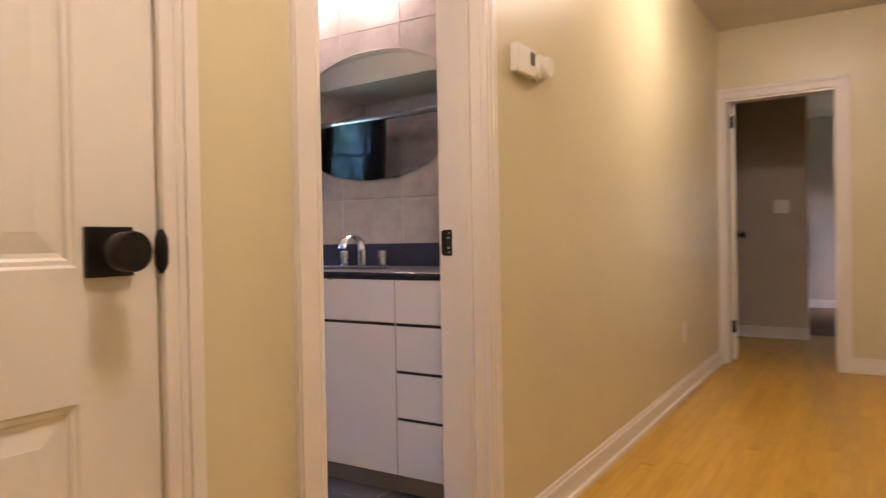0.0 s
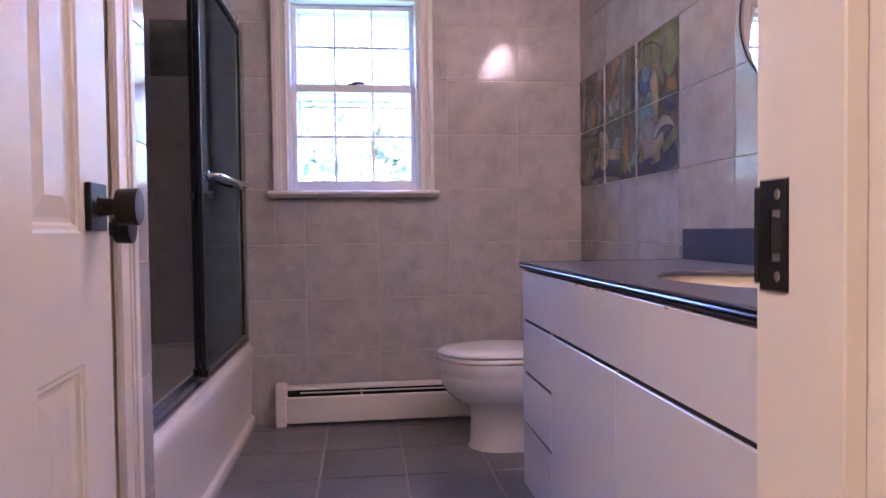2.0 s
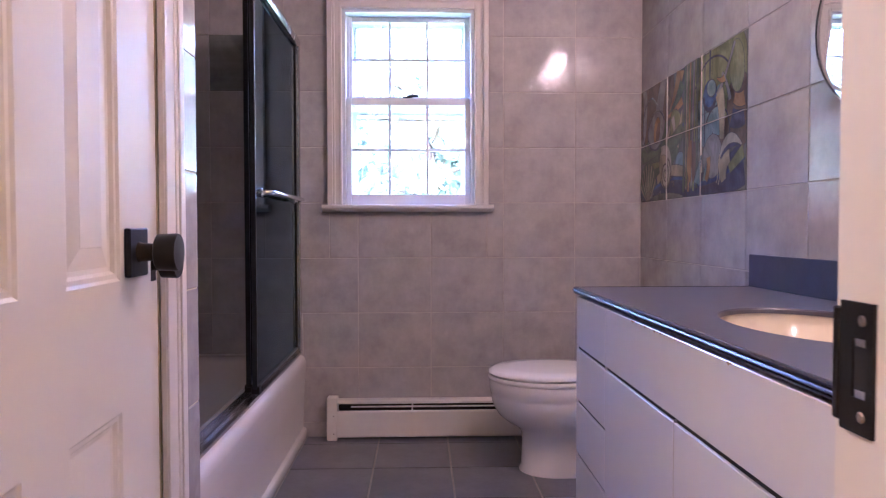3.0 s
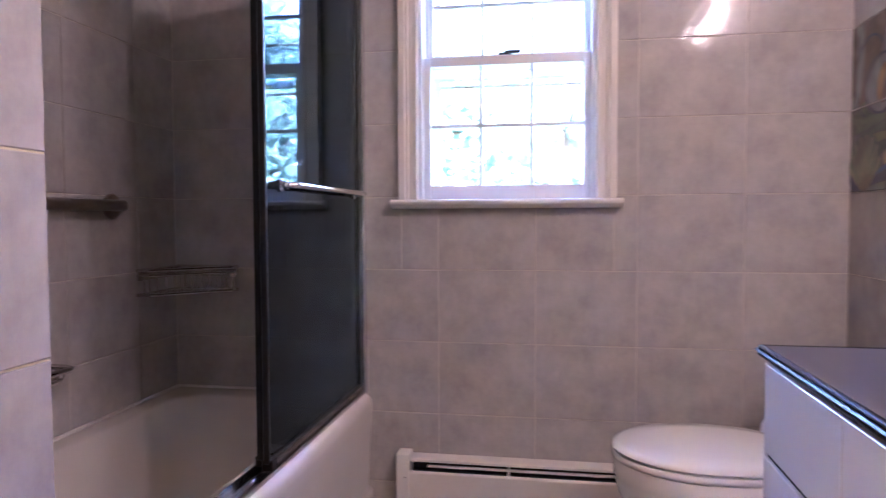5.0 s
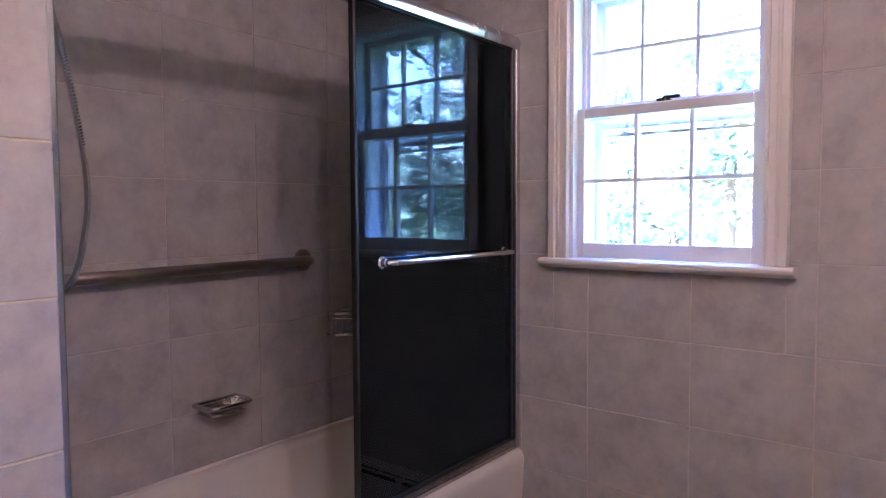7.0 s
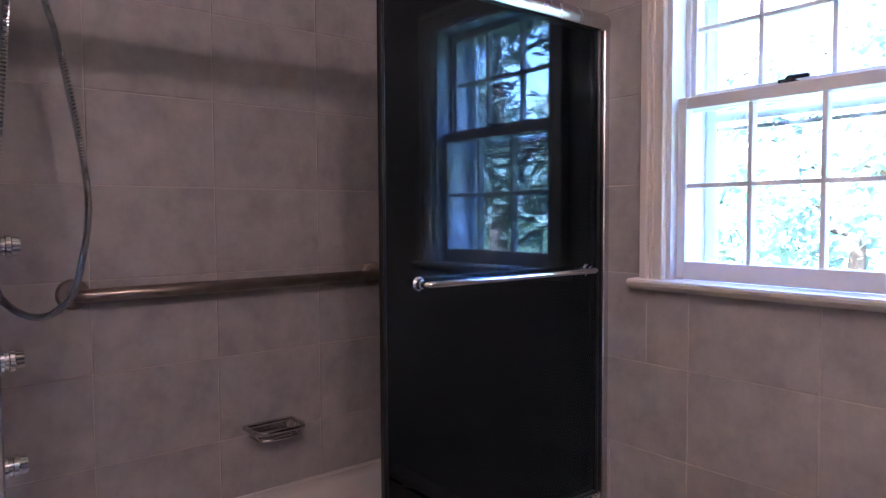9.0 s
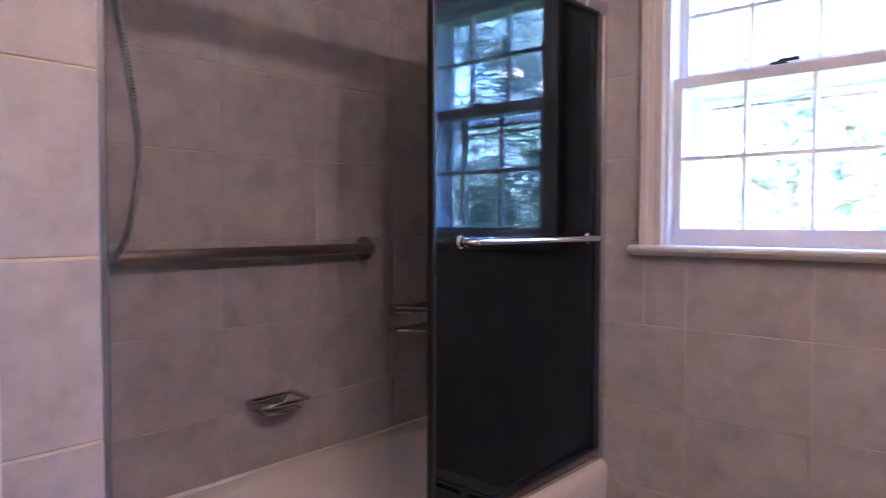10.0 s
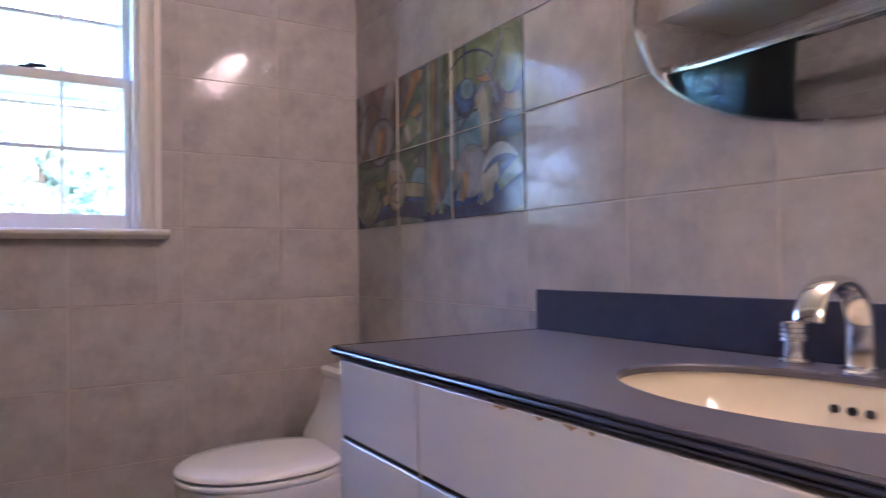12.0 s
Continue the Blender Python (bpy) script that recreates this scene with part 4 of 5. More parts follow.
basin = thing("sink", (SX, SY, CB), "biscuit oval undermount sink in the countertop", "sink")
bm = bmesh.new()
rings = []
for d, k in ((0.0, 1.03), (0.01, 1.02), (0.04, 0.98), (0.08, 0.90), (0.115, 0.74), (0.135, 0.50), (0.143, 0.22), (0.146, 0.09)):
    rings.append([(*ellipse(a, k), CT - 0.0125 - d) for a in angles])
loft(bm, rings, False, True)
part("bowl", bm, BISCUIT, basin, smooth=60)
# solid plugs, with the shade inside the holes given by their dark colour
for i in (-1, 0, 1):
    part("overflow_hole", lathe(bmesh.new(), (SX + SA * 0.965 + 0.004, SY + 0.02 + i * 0.024, CT - 0.050), (-1, 0, 0.2), [(0, 0.0062), (0.007, 0.0062), (0.0075, 0.0)], 14), DARK, basin)
part("drain", lathe(bmesh.new(), (SX, SY, CT - 0.1585), (0, 0, 1), [(0, 0.022), (0.003, 0.02), (0.0035, 0)], 20), CHROME, basin)

faucet = thing("faucet", (-0.062, -1.835, CT), "chrome arched faucet with two ribbed handles on the countertop", "faucet")
bm = bmesh.new()
FX, FYY = -0.062, -1.835
path = [(0.0, 0.0)] + [(0.0, 0.05)] + [(-0.068 + 0.068 * math.cos(radians(a)), 0.066 + 0.068 * math.sin(radians(a))) for a in range(0, 171, 12)]
rings = []
for i, (dx, dz) in enumerate(path):
    p, q = path[max(i - 1, 0)], path[min(i + 1, len(path) - 1)]
    t = Vector((q[0] - p[0], q[1] - p[1])).normalized()
    nx, nz = -t.y, t.x
    hw, th = 0.021, 0.0065 + 0.004 * (1 - i / len(path))
    ring = []
    for k in range(16):
        a = 2 * math.pi * k / 16
        ca, sa = math.cos(a), math.sin(a)
        ring.append((FX + dx + nx * th * sa, FYY + hw * (abs(ca) ** 0.7) * (1 if ca >= 0 else -1), CT + dz + nz * th * sa))
    rings.append(ring)
loft(bm, rings)
part("spout", bm, CHROME, faucet, "flat chrome arc spout", 45)
part("base", lathe(bmesh.new(), (FX, FYY, CT), (0, 0, 1), [(0, 0.027), (0.005, 0.027), (0.008, 0.023), (0.01, 0)], 26), CHROME, faucet, smooth=35)
for y in (-1.735, -1.945):
    h = part("handle", lathe(bmesh.new(), (-0.055, y, CT), (0, 0, 1), [(0, 0.025), (0.004, 0.025), (0.005, 0.0215), (0.008, 0.0235), (0.011, 0.0235), (0.013, 0.018)], 28), CHROME, faucet, "chrome ribbed handle", 30)
    prof = [(0.012, 0.018), (0.036, 0.0175)]
    for i in range(4):
        z = 0.037 + i * 0.0075
        prof += [(z, 0.0235), (z + 0.005, 0.0235), (z + 0.006, 0.0215), (z + 0.007, 0.0215)]
    prof += [(0.068, 0.022), (0.069, 0.018), (0.0692, 0)]
    part("grip", lathe(bmesh.new(), (-0.055, y, CT), (0, 0, 1), prof, 28), CHROME, h, "ribbed chrome grip", 30)

# oval mirror
mirror = thing("mirror", (0.0, -1.860, 1.18), "oval wall mirror with thin bright rim above the vanity", "mirror")
MY, MZ, MA, MB = -1.860, 1.463, 0.476, 0.283
bm = bmesh.new()
loft(bm, [[(x, MY + MA * k * math.cos(2 * math.pi * i / 96), MZ + MB * k2 * math.sin(2 * math.pi * i / 96)) for i in range(96)] for x, k, k2 in ((-0.002, 1.0, 1.0), (-0.010, 1.0, 1.0), (-0.0112, 0.962, 0.932))], True, True)
part("glass", bm, MIRROR, mirror, smooth=5)
bm = bmesh.new()
loft(bm, [[(x, MY + (MA + d) * math.cos(2 * math.pi * i / 96), MZ + (MB + d) * math.sin(2 * math.pi * i / 96)) for i in range(96)] for x, d in ((-0.0005, 0.0005), (-0.0005, 0.004), (-0.011, 0.004), (-0.012, 0.0005))], False, False)
part("rim", bm, ALU, mirror, "thin metal rim", 40)

lamp = thing("vanity_light", (0.0, -1.885, 2.1), "chrome wall bar with two warm lit bulbs over the mirror", "vanity light")
part("back_bar", boxes((-0.03, -0.001, -2.02, -1.34, 2.055, 2.125), bevel=0.006), CHROME, lamp)
for y in (-1.90, -1.46):
    part("socket", lathe(bmesh.new(), (-0.029, y, 2.09), (-1, 0, 0), [(0, 0.03), (0.004, 0.03), (0.006, 0.02)], 20), CHROME, lamp, smooth=40)
    part("bulb", lathe(bmesh.new(), (-0.028, y, 2.09), (-1, 0, 0), [(0, 0.012)] + [(0.008 + 0.045 * (1 - math.cos(radians(a))), 0.045 * math.sin(radians(a)) + 0.001) for a in range(15, 180, 15)] + [(0.0985, 0.0)], 24), BULB_GLOW, lamp, "lit warm globe bulb", 60)


# ---- hall fittings ----
for x in (-1.85, 0.85):
    l = thing("ceiling_light", (x, -3.42, CEIL), "round lit flush ceiling light in the hall", "ceiling light", "hall ceiling lights")
    part("trim_ring", lathe(bmesh.new(), (x, -3.42, CEIL), (0, 0, -1), [(0, 0.16), (0.012, 0.16), (0.02, 0.15), (0.02, 0.14)], 32), TRIM, l, smooth=40)
    part("diffuser", lathe(bmesh.new(), (x, -3.42, CEIL - 0.01), (0, 0, -1), [(0, 0.13), (0.03, 0.138), (0.06, 0.135), (0.09, 0.11), (0.108, 0.06), (0.113, 0.0)], 32), HALL_GLOW, l, smooth=60)
thermo = thing("thermostat", (-0.53, YH, 1.44), "white wall thermostat with small grey display", "thermostat")
part("body", boxes((-0.585, -0.452, YH - 0.028, YH - 0.0005, 1.398, 1.482), bevel=0.005, seg=2), PLASTIC, thermo)
part("display", boxes((-0.498, -0.464, YH - 0.0292, YH - 0.027, 1.432, 1.472), bevel=0.001), SCREEN, thermo, "grey display window")
dial = thing("thermostat_dial", (-0.43, YH, 1.445), "round white dial control on the hall wall", "dial")
part("base", lathe(bmesh.new(), (-0.382, YH, 1.447), (0, -1, 0), [(0, 0.042), (0.014, 0.042), (0.018, 0.038), (0.0185, 0)], 32), PLASTIC, dial, smooth=35)
part("dial", lathe(bmesh.new(), (-0.382, YH - 0.018, 1.447), (0, -1, 0), [(0, 0.034), (0.022, 0.033), (0.026, 0.028), (0.0265, 0)], 32), PLASTIC, dial, "clear-rimmed round dial", 35)
out = thing("outlet", (1.62, YH, 0.36), "white duplex outlet plate on the hall wall", "outlet")
part("plate", boxes((1.585, 1.655, YH - 0.006, YH - 0.0005, 0.30, 0.415), bevel=0.002), PLASTIC, out)
for z in (0.335, 0.38):
    part("receptacle", boxes((1.602, 1.638, YH - 0.0075, YH - 0.005, z - 0.013, z + 0.013), bevel=0.002), PLASTIC, out)
sw = thing("switch_plate", (FAR_X, -3.09, 1.16), "pale two-gang switch plate in the far room", "switch plate")
part("plate", boxes((FAR_X - 0.006, FAR_X - 0.0005, -3.15, -3.03, 1.10, 1.215), bevel=0.002), PLASTIC, sw)
for y in (-3.115, -3.065):
    part("toggle", boxes((FAR_X - 0.014, FAR_X - 0.005, y - 0.005, y + 0.005, 1.145, 1.17), bevel=0.001), PLASTIC, sw)


# ---- outdoors ----
ground = structure("ground", boxes((-400, 400, 0.25, 400, -0.9, -0.8), (-400, 400, -400, -6.0, -0.9, -0.8)), GRASS, "lawn outside the house", "ground")


def tree(x, y, h, spread, seed):
    rnd = random.Random(seed)
    t = thing("tree", (x, y, -0.8), "leafy green garden tree on the lawn", "tree", "garden trees")
    bm = bmesh.new()
    lean = rnd.uniform(-0.3, 0.3)
    tube(bm, [(x, y, -0.8), (x + lean * 0.3, y, h * 0.25), (x + lean, y, h * 0.6), (x + lean * 1.1, y, h * 0.9)], [0.2, 0.15, 0.1, 0.03], 10)
    tips = []
    for i in range(14):
        a, z = rnd.uniform(0, 6.28), rnd.uniform(0.05, 0.8) * h
        e = Vector((x + lean * z / h + math.cos(a) * spread * 0.7, y + math.sin(a) * spread * 0.7, z + rnd.uniform(0.3, 0.9)))
        s = Vector((x + lean * z / h, y, z))
        tube(bm, [s, (s + e) / 2 + Vector((0, 0, 0.15)), e], [0.06, 0.04, 0.015], 6)
        tips += [e, (s + e) / 2]
    part("trunk", bm, BARK, t, smooth=60)
    vs, fs = [], []
    clumps = [(p + Vector((rnd.gauss(0, 0.5), rnd.gauss(0, 0.5), rnd.gauss(0, 0.4))), rnd.uniform(0.5, 1.15)) for p in tips for _ in range(2)]
    for c, r in clumps:
        for _ in range(110):
            d = Vector((rnd.gauss(0, 1), rnd.gauss(0, 1), rnd.gauss(0, 0.8)))
            p = c + d.normalized() * r * rnd.uniform(0.35, 1.0)
            u = Vector((rnd.gauss(0, 1), rnd.gauss(0, 1), rnd.gauss(0, 1))).normalized()
            w = u.orthogonal().normalized()
            s = rnd.uniform(0.08, 0.18)
            k = len(vs)
            vs += [p - u * s, p + w * s * 0.5 + u * 0.02, p + u * s, p - w * s * 0.5 - u * 0.02]
            fs.append((k, k + 1, k + 2, k + 3))
    me = bpy.data.meshes.new("crown")
    me.from_pydata(vs, [], fs)
    me.materials.append(LEAF)
    c = new("crown", me)
    c.parent = t
    c.location = -origin(t)
    return t


spots = ((-6.5, 16, 7.0, 3.0), (-2.2, 19, 6.0, 3.2), (2.4, 17, 7.2, 3.0), (-12, 16, 9.0, 3.6), (-5, 27, 9.0, 4.0), (2.5, 29, 9.0, 4.0),
         (7.0, 13, 8.5, 3.2), (9.0, 7.5, 7.5, 2.8), (13, 10.5, 9.0, 3.4), (12, 5.2, 8.0, 2.8), (18, 13, 10.0, 3.8), (17, 7.5, 9.0, 3.2), (10.5, 18, 9.5, 3.6), (24, 16, 11.0, 4.2), (-18, 12, 9.5, 3.6),
         (-9.5, 13, 6.0, 2.8), (-4.2, 12.5, 5.2, 2.6), (-0.6, 13.5, 5.6, 2.7), (4.6, 10.5, 6.5, 2.7), (6.2, 7.0, 6.5, 2.4), (15, 4.0, 8.0, 2.8), (20, 9.5, 9.5, 3.4))
for i, (x, y, h, s) in enumerate(spots):
    tree(x, y, h, s, 11 + i)


# ---- tiles, planks ----
def minus(rect, hole):
    a0, a1, b0, b1 = rect
    h0, h1, k0, k1 = hole
    if h1 <= a0 or h0 >= a1 or k1 <= b0 or k0 >= b1:
        return [rect]
    res = []
    if h0 > a0:
        res.append((a0, h0, b0, b1))
    if h1 < a1:
        res.append((h1, a1, b0, b1))
    m0, m1 = max(a0, h0), min(a1, h1)
    if k0 > b0:
        res.append((m0, m1, b0, k0))
    if k1 < b1:
        res.append((m0, m1, k1, b1))
    return res


_tile_meshes = {}


def tile_mesh(w, h, mat, bev=0.0014, thick=0.004):
    key = (round(w, 3), round(h, 3), mat.name)
    if key not in _tile_meshes:
        bm = bmesh.new()
        rings = [[(sx * (w / 2 - i), y, sz * (h / 2 - i)) for sx, sz in ((-1, -1), (1, -1), (1, 1), (-1, 1))] for i, y in ((0, thick), (0, bev), (bev, 0.0))]
        loft(bm, rings, False, True)
        _tile_meshes[key] = mesh_of("tile", bm, mat)
    return _tile_meshes[key]


def tile_wall(parent, axis, plane, turn, us, zs, holes=(), murals=(), joint=0.0032):
    rnd = random.Random(5)
    for u0, u1 in zip(us, us[1:]):
        for z0, z1 in zip(zs, zs[1:]):
            lo, hi = min(u0, u1), max(u0, u1)
            rects = [(lo, hi, z0, z1)]
            for h in holes:
                rects = [r for q in rects for r in minus(q, h)]
            for a0, a1, b0, b1 in rects:
                w, h = a1 - a0 - joint, b1 - b0 - joint
                if w < 0.012 or h < 0.012:
                    continue
                cu, cz = (a0 + a1) / 2, (b0 + b1) / 2
                painted = any(m[0] < cu < m[1] and m[2] < cz < m[3] for m in murals)
                if painted:
                    w, h = w + joint - 0.0016, h + joint - 0.0016
                ob = new("tile", tile_mesh(w, h, MURAL if painted else TILE))
                ob.parent = parent
                at = (plane, cu) if axis == "x" else (cu, plane)
                ob.matrix_basis = pose(*at, cz, rnd.uniform(-0.05, 0.05), 0, turn + rnd.uniform(-0.05, 0.05))
                if painted:
                    ob["label"] = "hand-painted picture tile with shells and sea plants"


ZS = [0.002, 0.095, 0.345, 0.595, 0.845, 1.095, 1.345, 1.595, 1.845, 2.095, 2.345, CEIL]
tile_wall(wall_north, "y", 0.0, 0, [-2.275, -1.953, -1.623, -1.293, -0.963, -0.633, -0.304, -0.001], ZS,
          holes=((WX0 - 0.06, WX1 + 0.06, WZ0, WZ1 + 0.06), (-2.275, -1.545, 0.0, RIM), (-2.275, -1.545, 2.139, 3.0)), murals=((-1.953, -1.623, 1.595, 1.845),))
tile_wall(wall_east, "x", 0.0, -90, [-0.001, -0.333, -0.670, -1.006, -1.342, -1.678, -2.014, -2.350, -2.678], ZS,
          holes=((-2.68, -1.06, 0.0, 0.79),), murals=((-1.006, 0.0, 1.095, 1.595),))
tile_wall(wall_west, "x", XL, 90, [-0.001, -0.224, -0.560, -0.896, -1.232, -1.528], [RIM] + ZS[3:10] + [2.139])
tile_wall(wall_plumbing, "y", TUB_Y, 180, [-2.274, -1.95, -1.62, XP - 0.001], [RIM] + ZS[3:10] + [2.139])
tile_wall(wall_partition, "x", XP, -90 + 180, [-1.659, -1.531], [0.002, 0.073, 0.330, 0.587, 0.844, 1.101, 1.358, 1.615, 1.872, 2.129, CEIL])

# ---- the painted picture on the tiles behind the toilet ----
MZ0, LAYER = 1.095, [0]


class Strip(list):
    """An outline made of one long edge and the other one run back."""


def layer(pts, color, swell=0.0):
    """One flat painted outline, laid just above the last one; swell: how far it spreads past its own edge."""
    LAYER[0] += 1
    n = len(pts)
    cu, cv = sum(u for u, v in pts) / n, sum(v for u, v in pts) / n
    bm = bmesh.new()
    made = []
    for i, (u, v) in enumerate(pts):
        ou, ov = pts[n - 1 - i] if isinstance(pts, Strip) else (cu, cv)
        k = math.hypot(u - ou, v - ov) or 1.0
        u, v = u + (u - ou) / k * swell, v + (v - ov) / k * swell
        made.append(bm.verts.new((-0.0004 - 0.00003 * LAYER[0], -min(max(u, 0.0015), 1.0045), MZ0 + min(max(v, 0.0015), 0.4985))))
    if isinstance(pts, Strip):
        for i in range(n // 2 - 1):
            bm.faces.new((made[i], made[i + 1], made[n - 2 - i], made[n - 1 - i]))
    else:
        bm.faces.new(made)
    return part("painted_motif", bm, GLAZE[color], wall_east)


def motif(outlines, color):
    """Painted shapes of one colour with a thin dark brushed edge, in metres from the picture's lower corner at the window wall."""
    for pts in outlines:
        us, vs_ = [u for u, v in pts], [v for u, v in pts]
        if min(max(us) - min(us), max(vs_) - min(vs_)) > 0.02:
            layer(pts, "edge", 0.0022)
        layer(pts, color)


def oval(u, v, a, b, turn=0.0, taper=0.0, n=36, a0=0, a1=360):
    c, s_ = math.cos(radians(turn)), math.sin(radians(turn))
    pts = []
    for i in range(n + (a1 - a0 < 360)):
        t = radians(a0 + (a1 - a0) * i / n)
        x, y = a * math.cos(t) * (1 - taper * math.sin(t)), b * math.sin(t)
        pts.append((u + x * c - y * s_, v + x * s_ + y * c))
    return pts


def sweep(p0, p1, p2, w0, w1, n=18, belly=0.0):
    """A brushed ribbon along a bent line, w0 wide at its start and w1 at its end."""
    left, right = [], []
    for i in range(n + 1):
        t = i / n
        q = [(1 - t) ** 2 * a + 2 * t * (1 - t) * b + t * t * c for a, b, c in zip(p0, p1, p2)]
        d = [2 * (1 - t) * (b - a) + 2 * t * (c - b) for a, b, c in zip(p0, p1, p2)]
        k = math.hypot(*d) or 1.0
        w = (w0 + (w1 - w0) * t + belly * math.sin(math.pi * t)) / 2
        left.append((q[0] - d[1] / k * w, q[1] + d[0] / k * w))
        right.append((q[0] + d[1] / k * w, q[1] - d[0] / k * w))
    return Strip(left + right[::-1])


def ring(u, v, r, w, a0, a1, squash=1.0):
    n = 30
    out = [(u + r * math.cos(radians(a0 + (a1 - a0) * i / n)), v + squash * r * math.sin(radians(a0 + (a1 - a0) * i / n))) for i in range(n + 1)]
    inn = [(u + (r - w) * math.cos(radians(a0 + (a1 - a0) * i / n)), v + squash * (r - w) * math.sin(radians(a0 + (a1 - a0) * i / n))) for i in range(n + 1)]
    return Strip(out + inn[::-1])


def spiral(u, v, r, turns, w, start):
    n = int(26 * turns)
    out, inn = [], []
    for i in range(n + 1):
        k = 1 - i / n
        a = radians(start - 360 * turns * i / n)
        out.append((u + r * (0.12 + 0.88 * k) * math.cos(a), v + 1.12 * r * (0.12 + 0.88 * k) * math.sin(a)))
        inn.append((u + (r * (0.12 + 0.88 * k) - w * (0.2 + 0.8 * k)) * math.cos(a), v + 1.12 * (r * (0.12 + 0.88 * k) - w * (0.2 + 0.8 * k)) * math.sin(a)))
    return Strip(out + inn[::-1])


# ground: dim panels of colour
motif([oval(0.12, 0.40, 0.16, 0.17, 10), oval(0.30, 0.44, 0.10, 0.16)], "brown")
motif([sweep((0.20, 0.26), (0.24, 0.42), (0.30, 0.52), 0.10, 0.06), sweep((0.05, 0.50), (0.08, 0.36), (0.03, 0.26), 0.05, 0.03)], "grey")
motif([oval(0.86, 0.40, 0.15, 0.16), sweep((0.70, 0.50), (0.68, 0.36), (0.70, 0.20), 0.12, 0.10)], "moss")
motif([oval(0.96, 0.26, 0.09, 0.12, 12), sweep((0.80, 0.14), (0.90, 0.24), (1.01, 0.20), 0.10, 0.14)], "brown")
motif([oval(0.30, 0.20, 0.20, 0.09, 18), sweep((0.02, 0.20), (0.25, 0.26), (0.50, 0.30), 0.06, 0.05, belly=0.05)], "green")
motif([oval(0.70, 0.25, 0.07, 0.08), sweep((0.60, 0.30), (0.70, 0.34), (0.84, 0.29), 0.06, 0.05)], "teal")
motif([sweep((0.78, 0.36), (0.80, 0.28), (0.79, 0.20), 0.07, 0.05), oval(0.47, 0.13, 0.05, 0.05)], "teal")
# left half: shells, leaves, orange flames
motif([oval(0.20, 0.30, 0.105, 0.075, 25)], "grey")
motif([ring(0.20, 0.30, 0.105, 0.004, 20, 330, 0.8), ring(0.13, 0.33, 0.10, 0.003, 40, 250, 1.2)], "navy")
motif([oval(0.21, 0.30, 0.035, 0.055, -20)], "ochre")
motif([oval(0.225, 0.285, 0.020, 0.045, -20)], "brown")
motif([sweep((0.36, 0.34), (0.44, 0.42), (0.47, 0.50), 0.03, 0.075)], "ochre")
motif([sweep((0.34, 0.345), (0.42, 0.36), (0.49, 0.44), 0.004, 0.055)], "green")
motif([sweep((0.34, 0.335), (0.42, 0.345), (0.49, 0.375), 0.012, 0.035)], "ochre")
motif([oval(0.415, 0.285, 0.055, 0.065, 150, 0.55)], "moss")
motif([sweep((0.39, 0.325), (0.43, 0.24), (0.41, 0.215), 0.034, 0.002)], "cream")
motif([sweep((0.43, 0.21), (0.47, 0.27), (0.49, 0.34), 0.060, 0.004), sweep((0.31, 0.24), (0.37, 0.27), (0.35, 0.30), 0.035, 0.004)], "sand")
motif([sweep((0.20, 0.12), (0.36, 0.22), (0.52, 0.27), 0.02, 0.05, belly=0.03)], "green")
motif([sweep((0.505, 0.29), (0.53, 0.25), (0.535, 0.30), 0.030, 0.010)], "blue")
# waves along the foot
motif([sweep((0.0, 0.035), (0.3, 0.10), (0.55, 0.03), 0.09, 0.06), sweep((0.5, 0.02), (0.8, 0.02), (1.0, 0.09), 0.09, 0.14)], "navy")
motif([sweep((0.22, 0.085), (0.38, 0.15), (0.56, 0.075), 0.035, 0.05)], "sand")
motif([sweep((0.18, 0.05), (0.40, 0.11), (0.62, 0.05), 0.012, 0.012), sweep((0.60, 0.045), (0.80, 0.03), (1.0, 0.105), 0.020, 0.012)], "blue")
motif([sweep((0.05, 0.095), (0.12, 0.16), (0.26, 0.15), 0.05, 0.02)], "moss")
# fan shell
motif([oval(0.105, 0.05, 0.105, 0.125, 0, 0.0, 30, 10, 175) + [(0.11, 0.0)]], "green")
motif([sweep((0.11, 0.0), (0.11 + 0.05 * math.cos(radians(a)), 0.07 * math.sin(radians(a))), (0.108 + 0.098 * math.cos(radians(a)), 0.05 + 0.115 * math.sin(radians(a))), 0.003, 0.011) for a in range(22, 170, 21)], "sand")
# nautilus
motif([oval(0.315, 0.135, 0.066, 0.088, 8)], "sand")
motif([sweep((0.36, 0.11), (0.37, 0.22), (0.27, 0.205), 0.05, 0.035)], "cream")
motif([spiral(0.322, 0.105, 0.060, 2.2, 0.024, 70)], "cream")
motif([spiral(0.322, 0.105, 0.062, 2.2, 0.004, 70)], "brown")
motif([sweep((0.322 + 0.040 * math.cos(radians(a)), 0.105 + 0.044 * math.sin(radians(a))), (0.322 + 0.05 * math.cos(radians(a + 6)), 0.105 + 0.055 * math.sin(radians(a + 6))), (0.322 + 0.058 * math.cos(radians(a + 14)), 0.105 + 0.065 * math.sin(radians(a + 14))), 0.002, 0.004) for a in range(-90, 60, 20)], "brown")
# fluted reeds
for k, c in enumerate(("green", "sand", "moss", "ochre", "green", "grey", "moss", "green")):
    u = 0.515 + 0.0165 * k
    motif([sweep((u + 0.01, 0.50), (u + 0.006 * math.sin(k), 0.26), (u - 0.004 + 0.008 * math.sin(2 * k), 0.02 + 0.01 * (k % 3)), 0.013, 0.016)], c)
motif([sweep((0.515 + 0.0165 * k + 0.017, 0.50), (0.523 + 0.0165 * k + 0.006 * math.sin(k), 0.26), (0.521 + 0.0165 * k, 0.03), 0.002, 0.002) for k in range(8)], "navy")
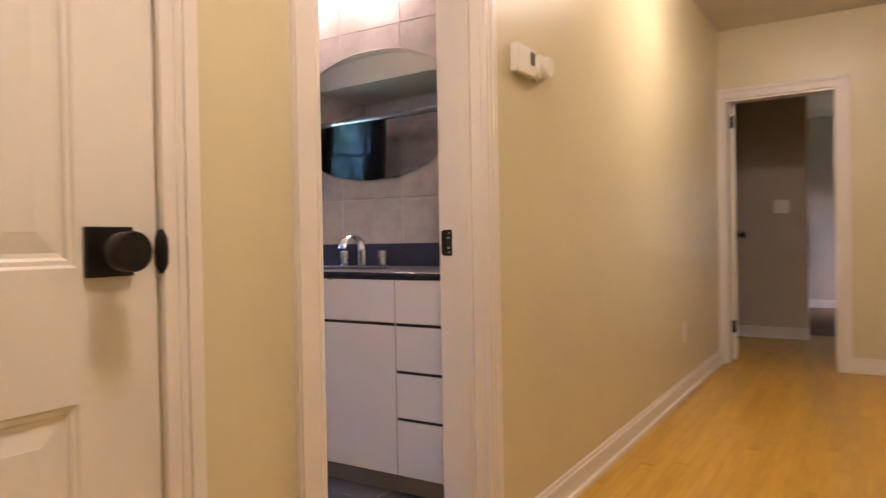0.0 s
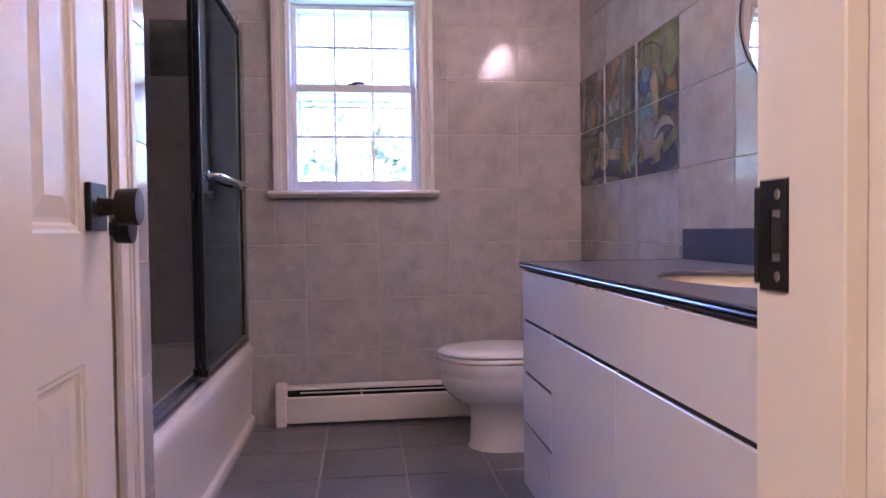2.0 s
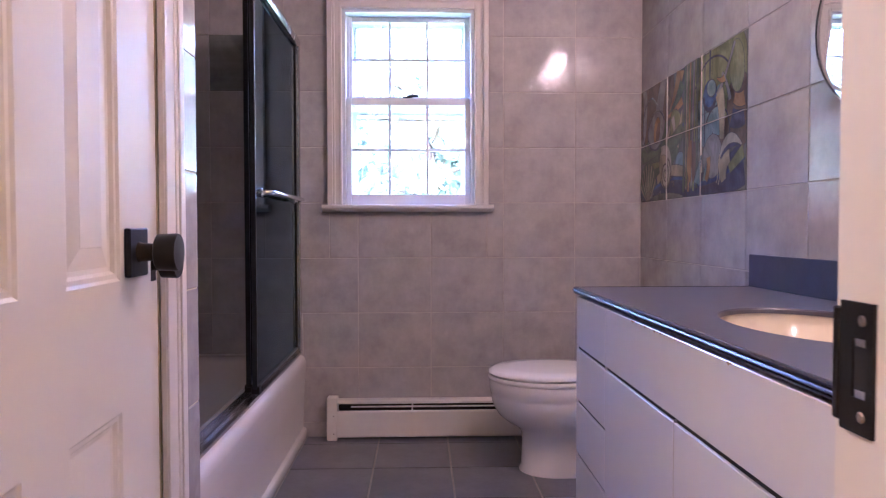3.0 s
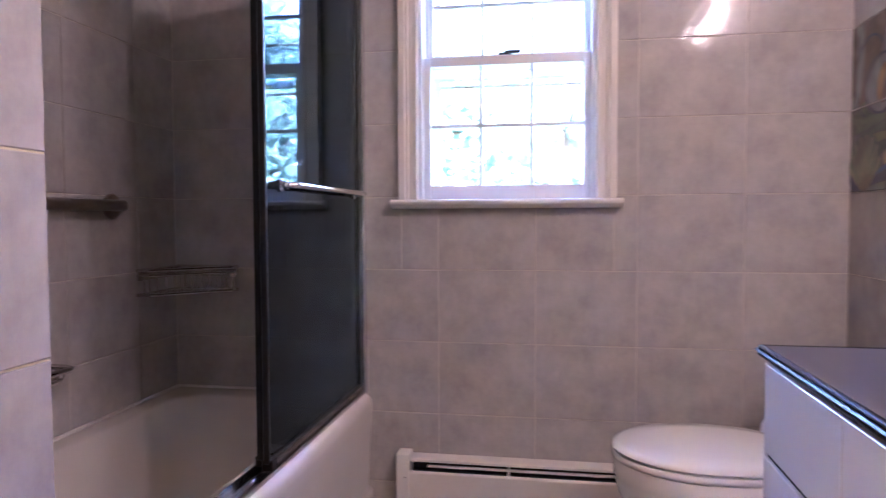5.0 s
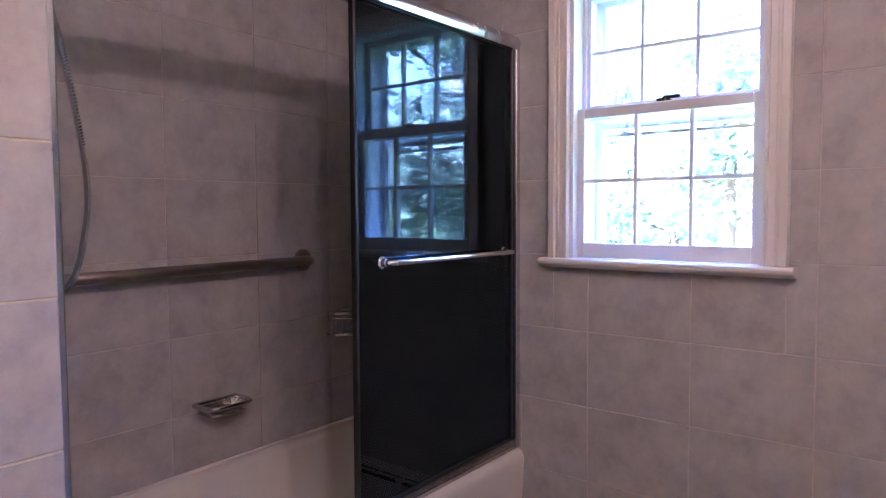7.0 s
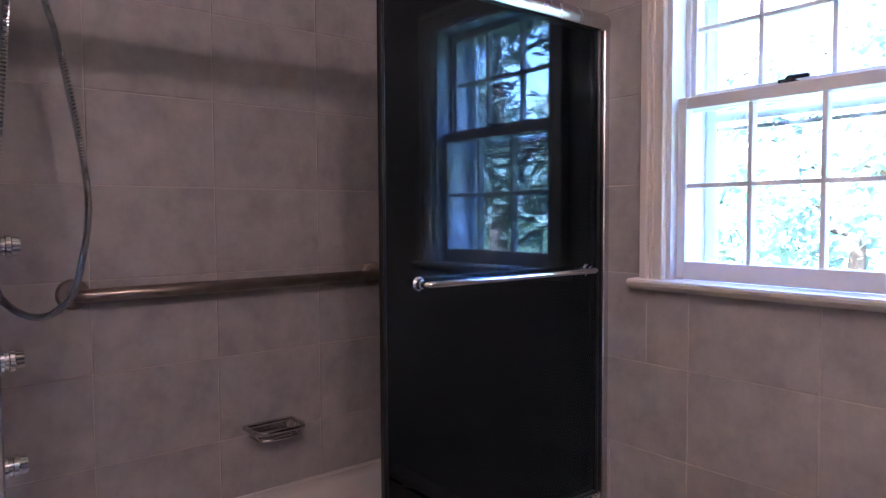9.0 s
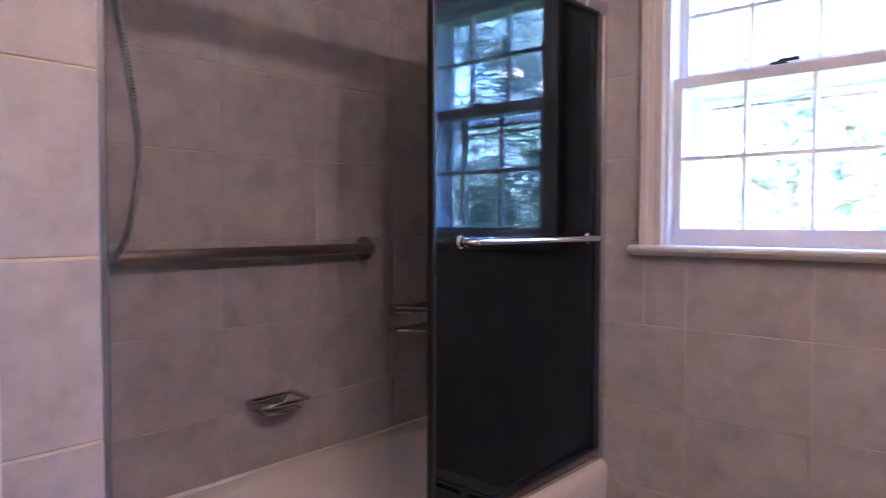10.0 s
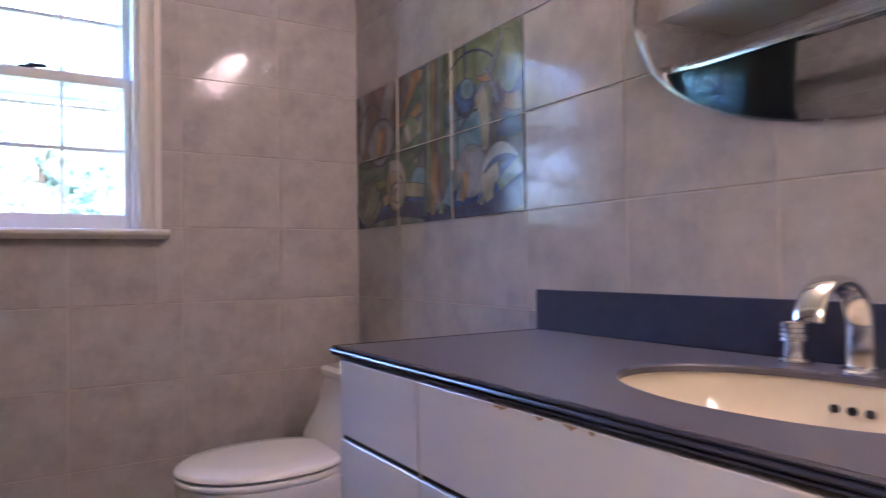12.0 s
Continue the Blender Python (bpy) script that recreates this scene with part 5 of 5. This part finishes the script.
motif([sweep((0.575, 0.055), (0.56, 0.13), (0.58, 0.21), 0.012, 0.020, belly=0.03)], "ochre")
motif([sweep((0.605, 0.055), (0.615, 0.13), (0.615, 0.20), 0.012, 0.016, belly=0.02)], "brown")
# hanging ball, arcs, right half
motif([ring(0.765, 0.31, 0.17, 0.003, 25, 150, 0.95), ring(0.80, 0.20, 0.10, 0.003, -20, 150)], "navy")
motif([sweep((0.70, 0.50), (0.705, 0.40), (0.70, 0.05), 0.006, 0.008), sweep((0.745, 0.50), (0.742, 0.44), (0.745, 0.36), 0.012, 0.006)], "navy")
motif([oval(0.745, 0.345, 0.055, 0.052)], "blue")
motif([oval(0.757, 0.366, 0.036, 0.028, -20)], "teal")
motif([ring(0.745, 0.345, 0.057, 0.012, 180, 330)], "navy")
motif([oval(0.945, 0.40, 0.05, 0.085, 8)], "moss")
motif([sweep((0.80, 0.33), (0.86, 0.37), (0.93, 0.48), 0.020, 0.010), sweep((0.84, 0.40), (0.88, 0.36), (0.90, 0.30), 0.012, 0.02)], "grey")
motif([sweep((0.80, 0.39), (0.84, 0.37), (0.86, 0.38), 0.004, 0.028)], "ochre")
motif([sweep((0.82, 0.34), (0.85, 0.28), (0.84, 0.18), 0.06, 0.03)], "sand")
motif([sweep((0.93, 0.30), (0.97, 0.28), (1.0, 0.29), 0.035, 0.05)], "ochre")
motif([sweep((0.91, 0.24), (0.96, 0.22), (1.0, 0.23), 0.06, 0.05)], "navy")
motif([oval(0.77, 0.13, 0.075, 0.075)], "grey")
motif([sweep((0.64, 0.045), (0.66, 0.10), (0.68, 0.145), 0.05, 0.004), sweep((0.71, 0.05), (0.715, 0.09), (0.73, 0.12), 0.03, 0.002)], "teal")
motif([sweep((0.72, 0.05), (0.745, 0.08), (0.74, 0.13), 0.022, 0.03)], "ochre")
# curled shell
motif([sweep((0.86, 0.04), (0.83, 0.12), (0.90, 0.13), 0.035, 0.07, belly=0.02)], "sand")
motif([sweep((0.835, 0.12), (0.89, 0.215), (0.985, 0.145), 0.022, 0.006, belly=0.022)], "cream")
motif([sweep((0.835, 0.115), (0.885, 0.165), (0.965, 0.145), 0.003, 0.003, belly=0.010)], "navy")
motif([sweep((0.82, 0.03), (0.835, 0.06), (0.83, 0.085), 0.008, 0.004), sweep((0.805, 0.035), (0.82, 0.06), (0.815, 0.08), 0.006, 0.004)], "cream")
motif([sweep((0.90, 0.075), (0.95, 0.10), (1.0, 0.125), 0.03, 0.045)], "moss")
# joints across the picture
xj = -0.0004 - 0.00003 * (LAYER[0] + 4)
part("tile_joint", boxes(*[(xj, -0.0002, -u - 0.0009, -u + 0.0009, MZ0, MZ0 + 0.5) for u in (0.333, 0.670)], (xj, -0.0002, -1.004, -0.002, MZ0 + 0.2491, MZ0 + 0.2509)), GROUT, wall_east)

FT = [(-1.531, -1.199), (-1.199, -0.890), (-0.890, -0.581), (-0.581, -0.272), (-0.272, -0.003)]
fys = [-0.003, -0.112, -0.420, -0.729, -1.038, -1.347, -1.656, -1.965, -2.274, -2.583, -2.752]
for x0, x1 in FT:
    for y1, y0 in zip(fys, fys[1:]):
        if x0 > -0.47 and y1 < -1.1:
            continue
        w, h = x1 - x0 - 0.006, y1 - y0 - 0.006
        ob = new("floor_tile", tile_mesh(w, h, FLOOR_TILE, 0.002, 0.005))
        ob.parent = floor
        ob.matrix_basis = pose((x0 + x1) / 2, (y0 + y1) / 2, FZ + 0.0012, -90)

rnd = random.Random(3)
near = 0
y = -2.757
far = bmesh.new()
while y > HALL_S:
    x = -2.9 + rnd.uniform(0, 0.6)
    while x < 4.5:
        ln = rnd.uniform(0.45, 1.25)
        x1 = min(x + ln, 4.52)
        if near < 290 and -1.6 < x < 3.0 and x1 - x > 0.1:
            ob = new("plank", tile_mesh(round(x1 - x - 0.001, 2), 0.0565, OAK, 0.0008, 0.003))
            ob.parent = hall_floor
            ob.matrix_basis = pose((x + x1) / 2, y - 0.0285, rnd.uniform(-0.0002, 0.0002), -90)
            near += 1
        else:
            box(far, x + 0.0005, x1 - 0.0005, y - 0.0568, y - 0.0003, -0.003, -0.0003)
        x = x1
    y -= 0.0572
rest = part("planks", far, OAK, hall_floor)
rest["kind"] = "stuff"
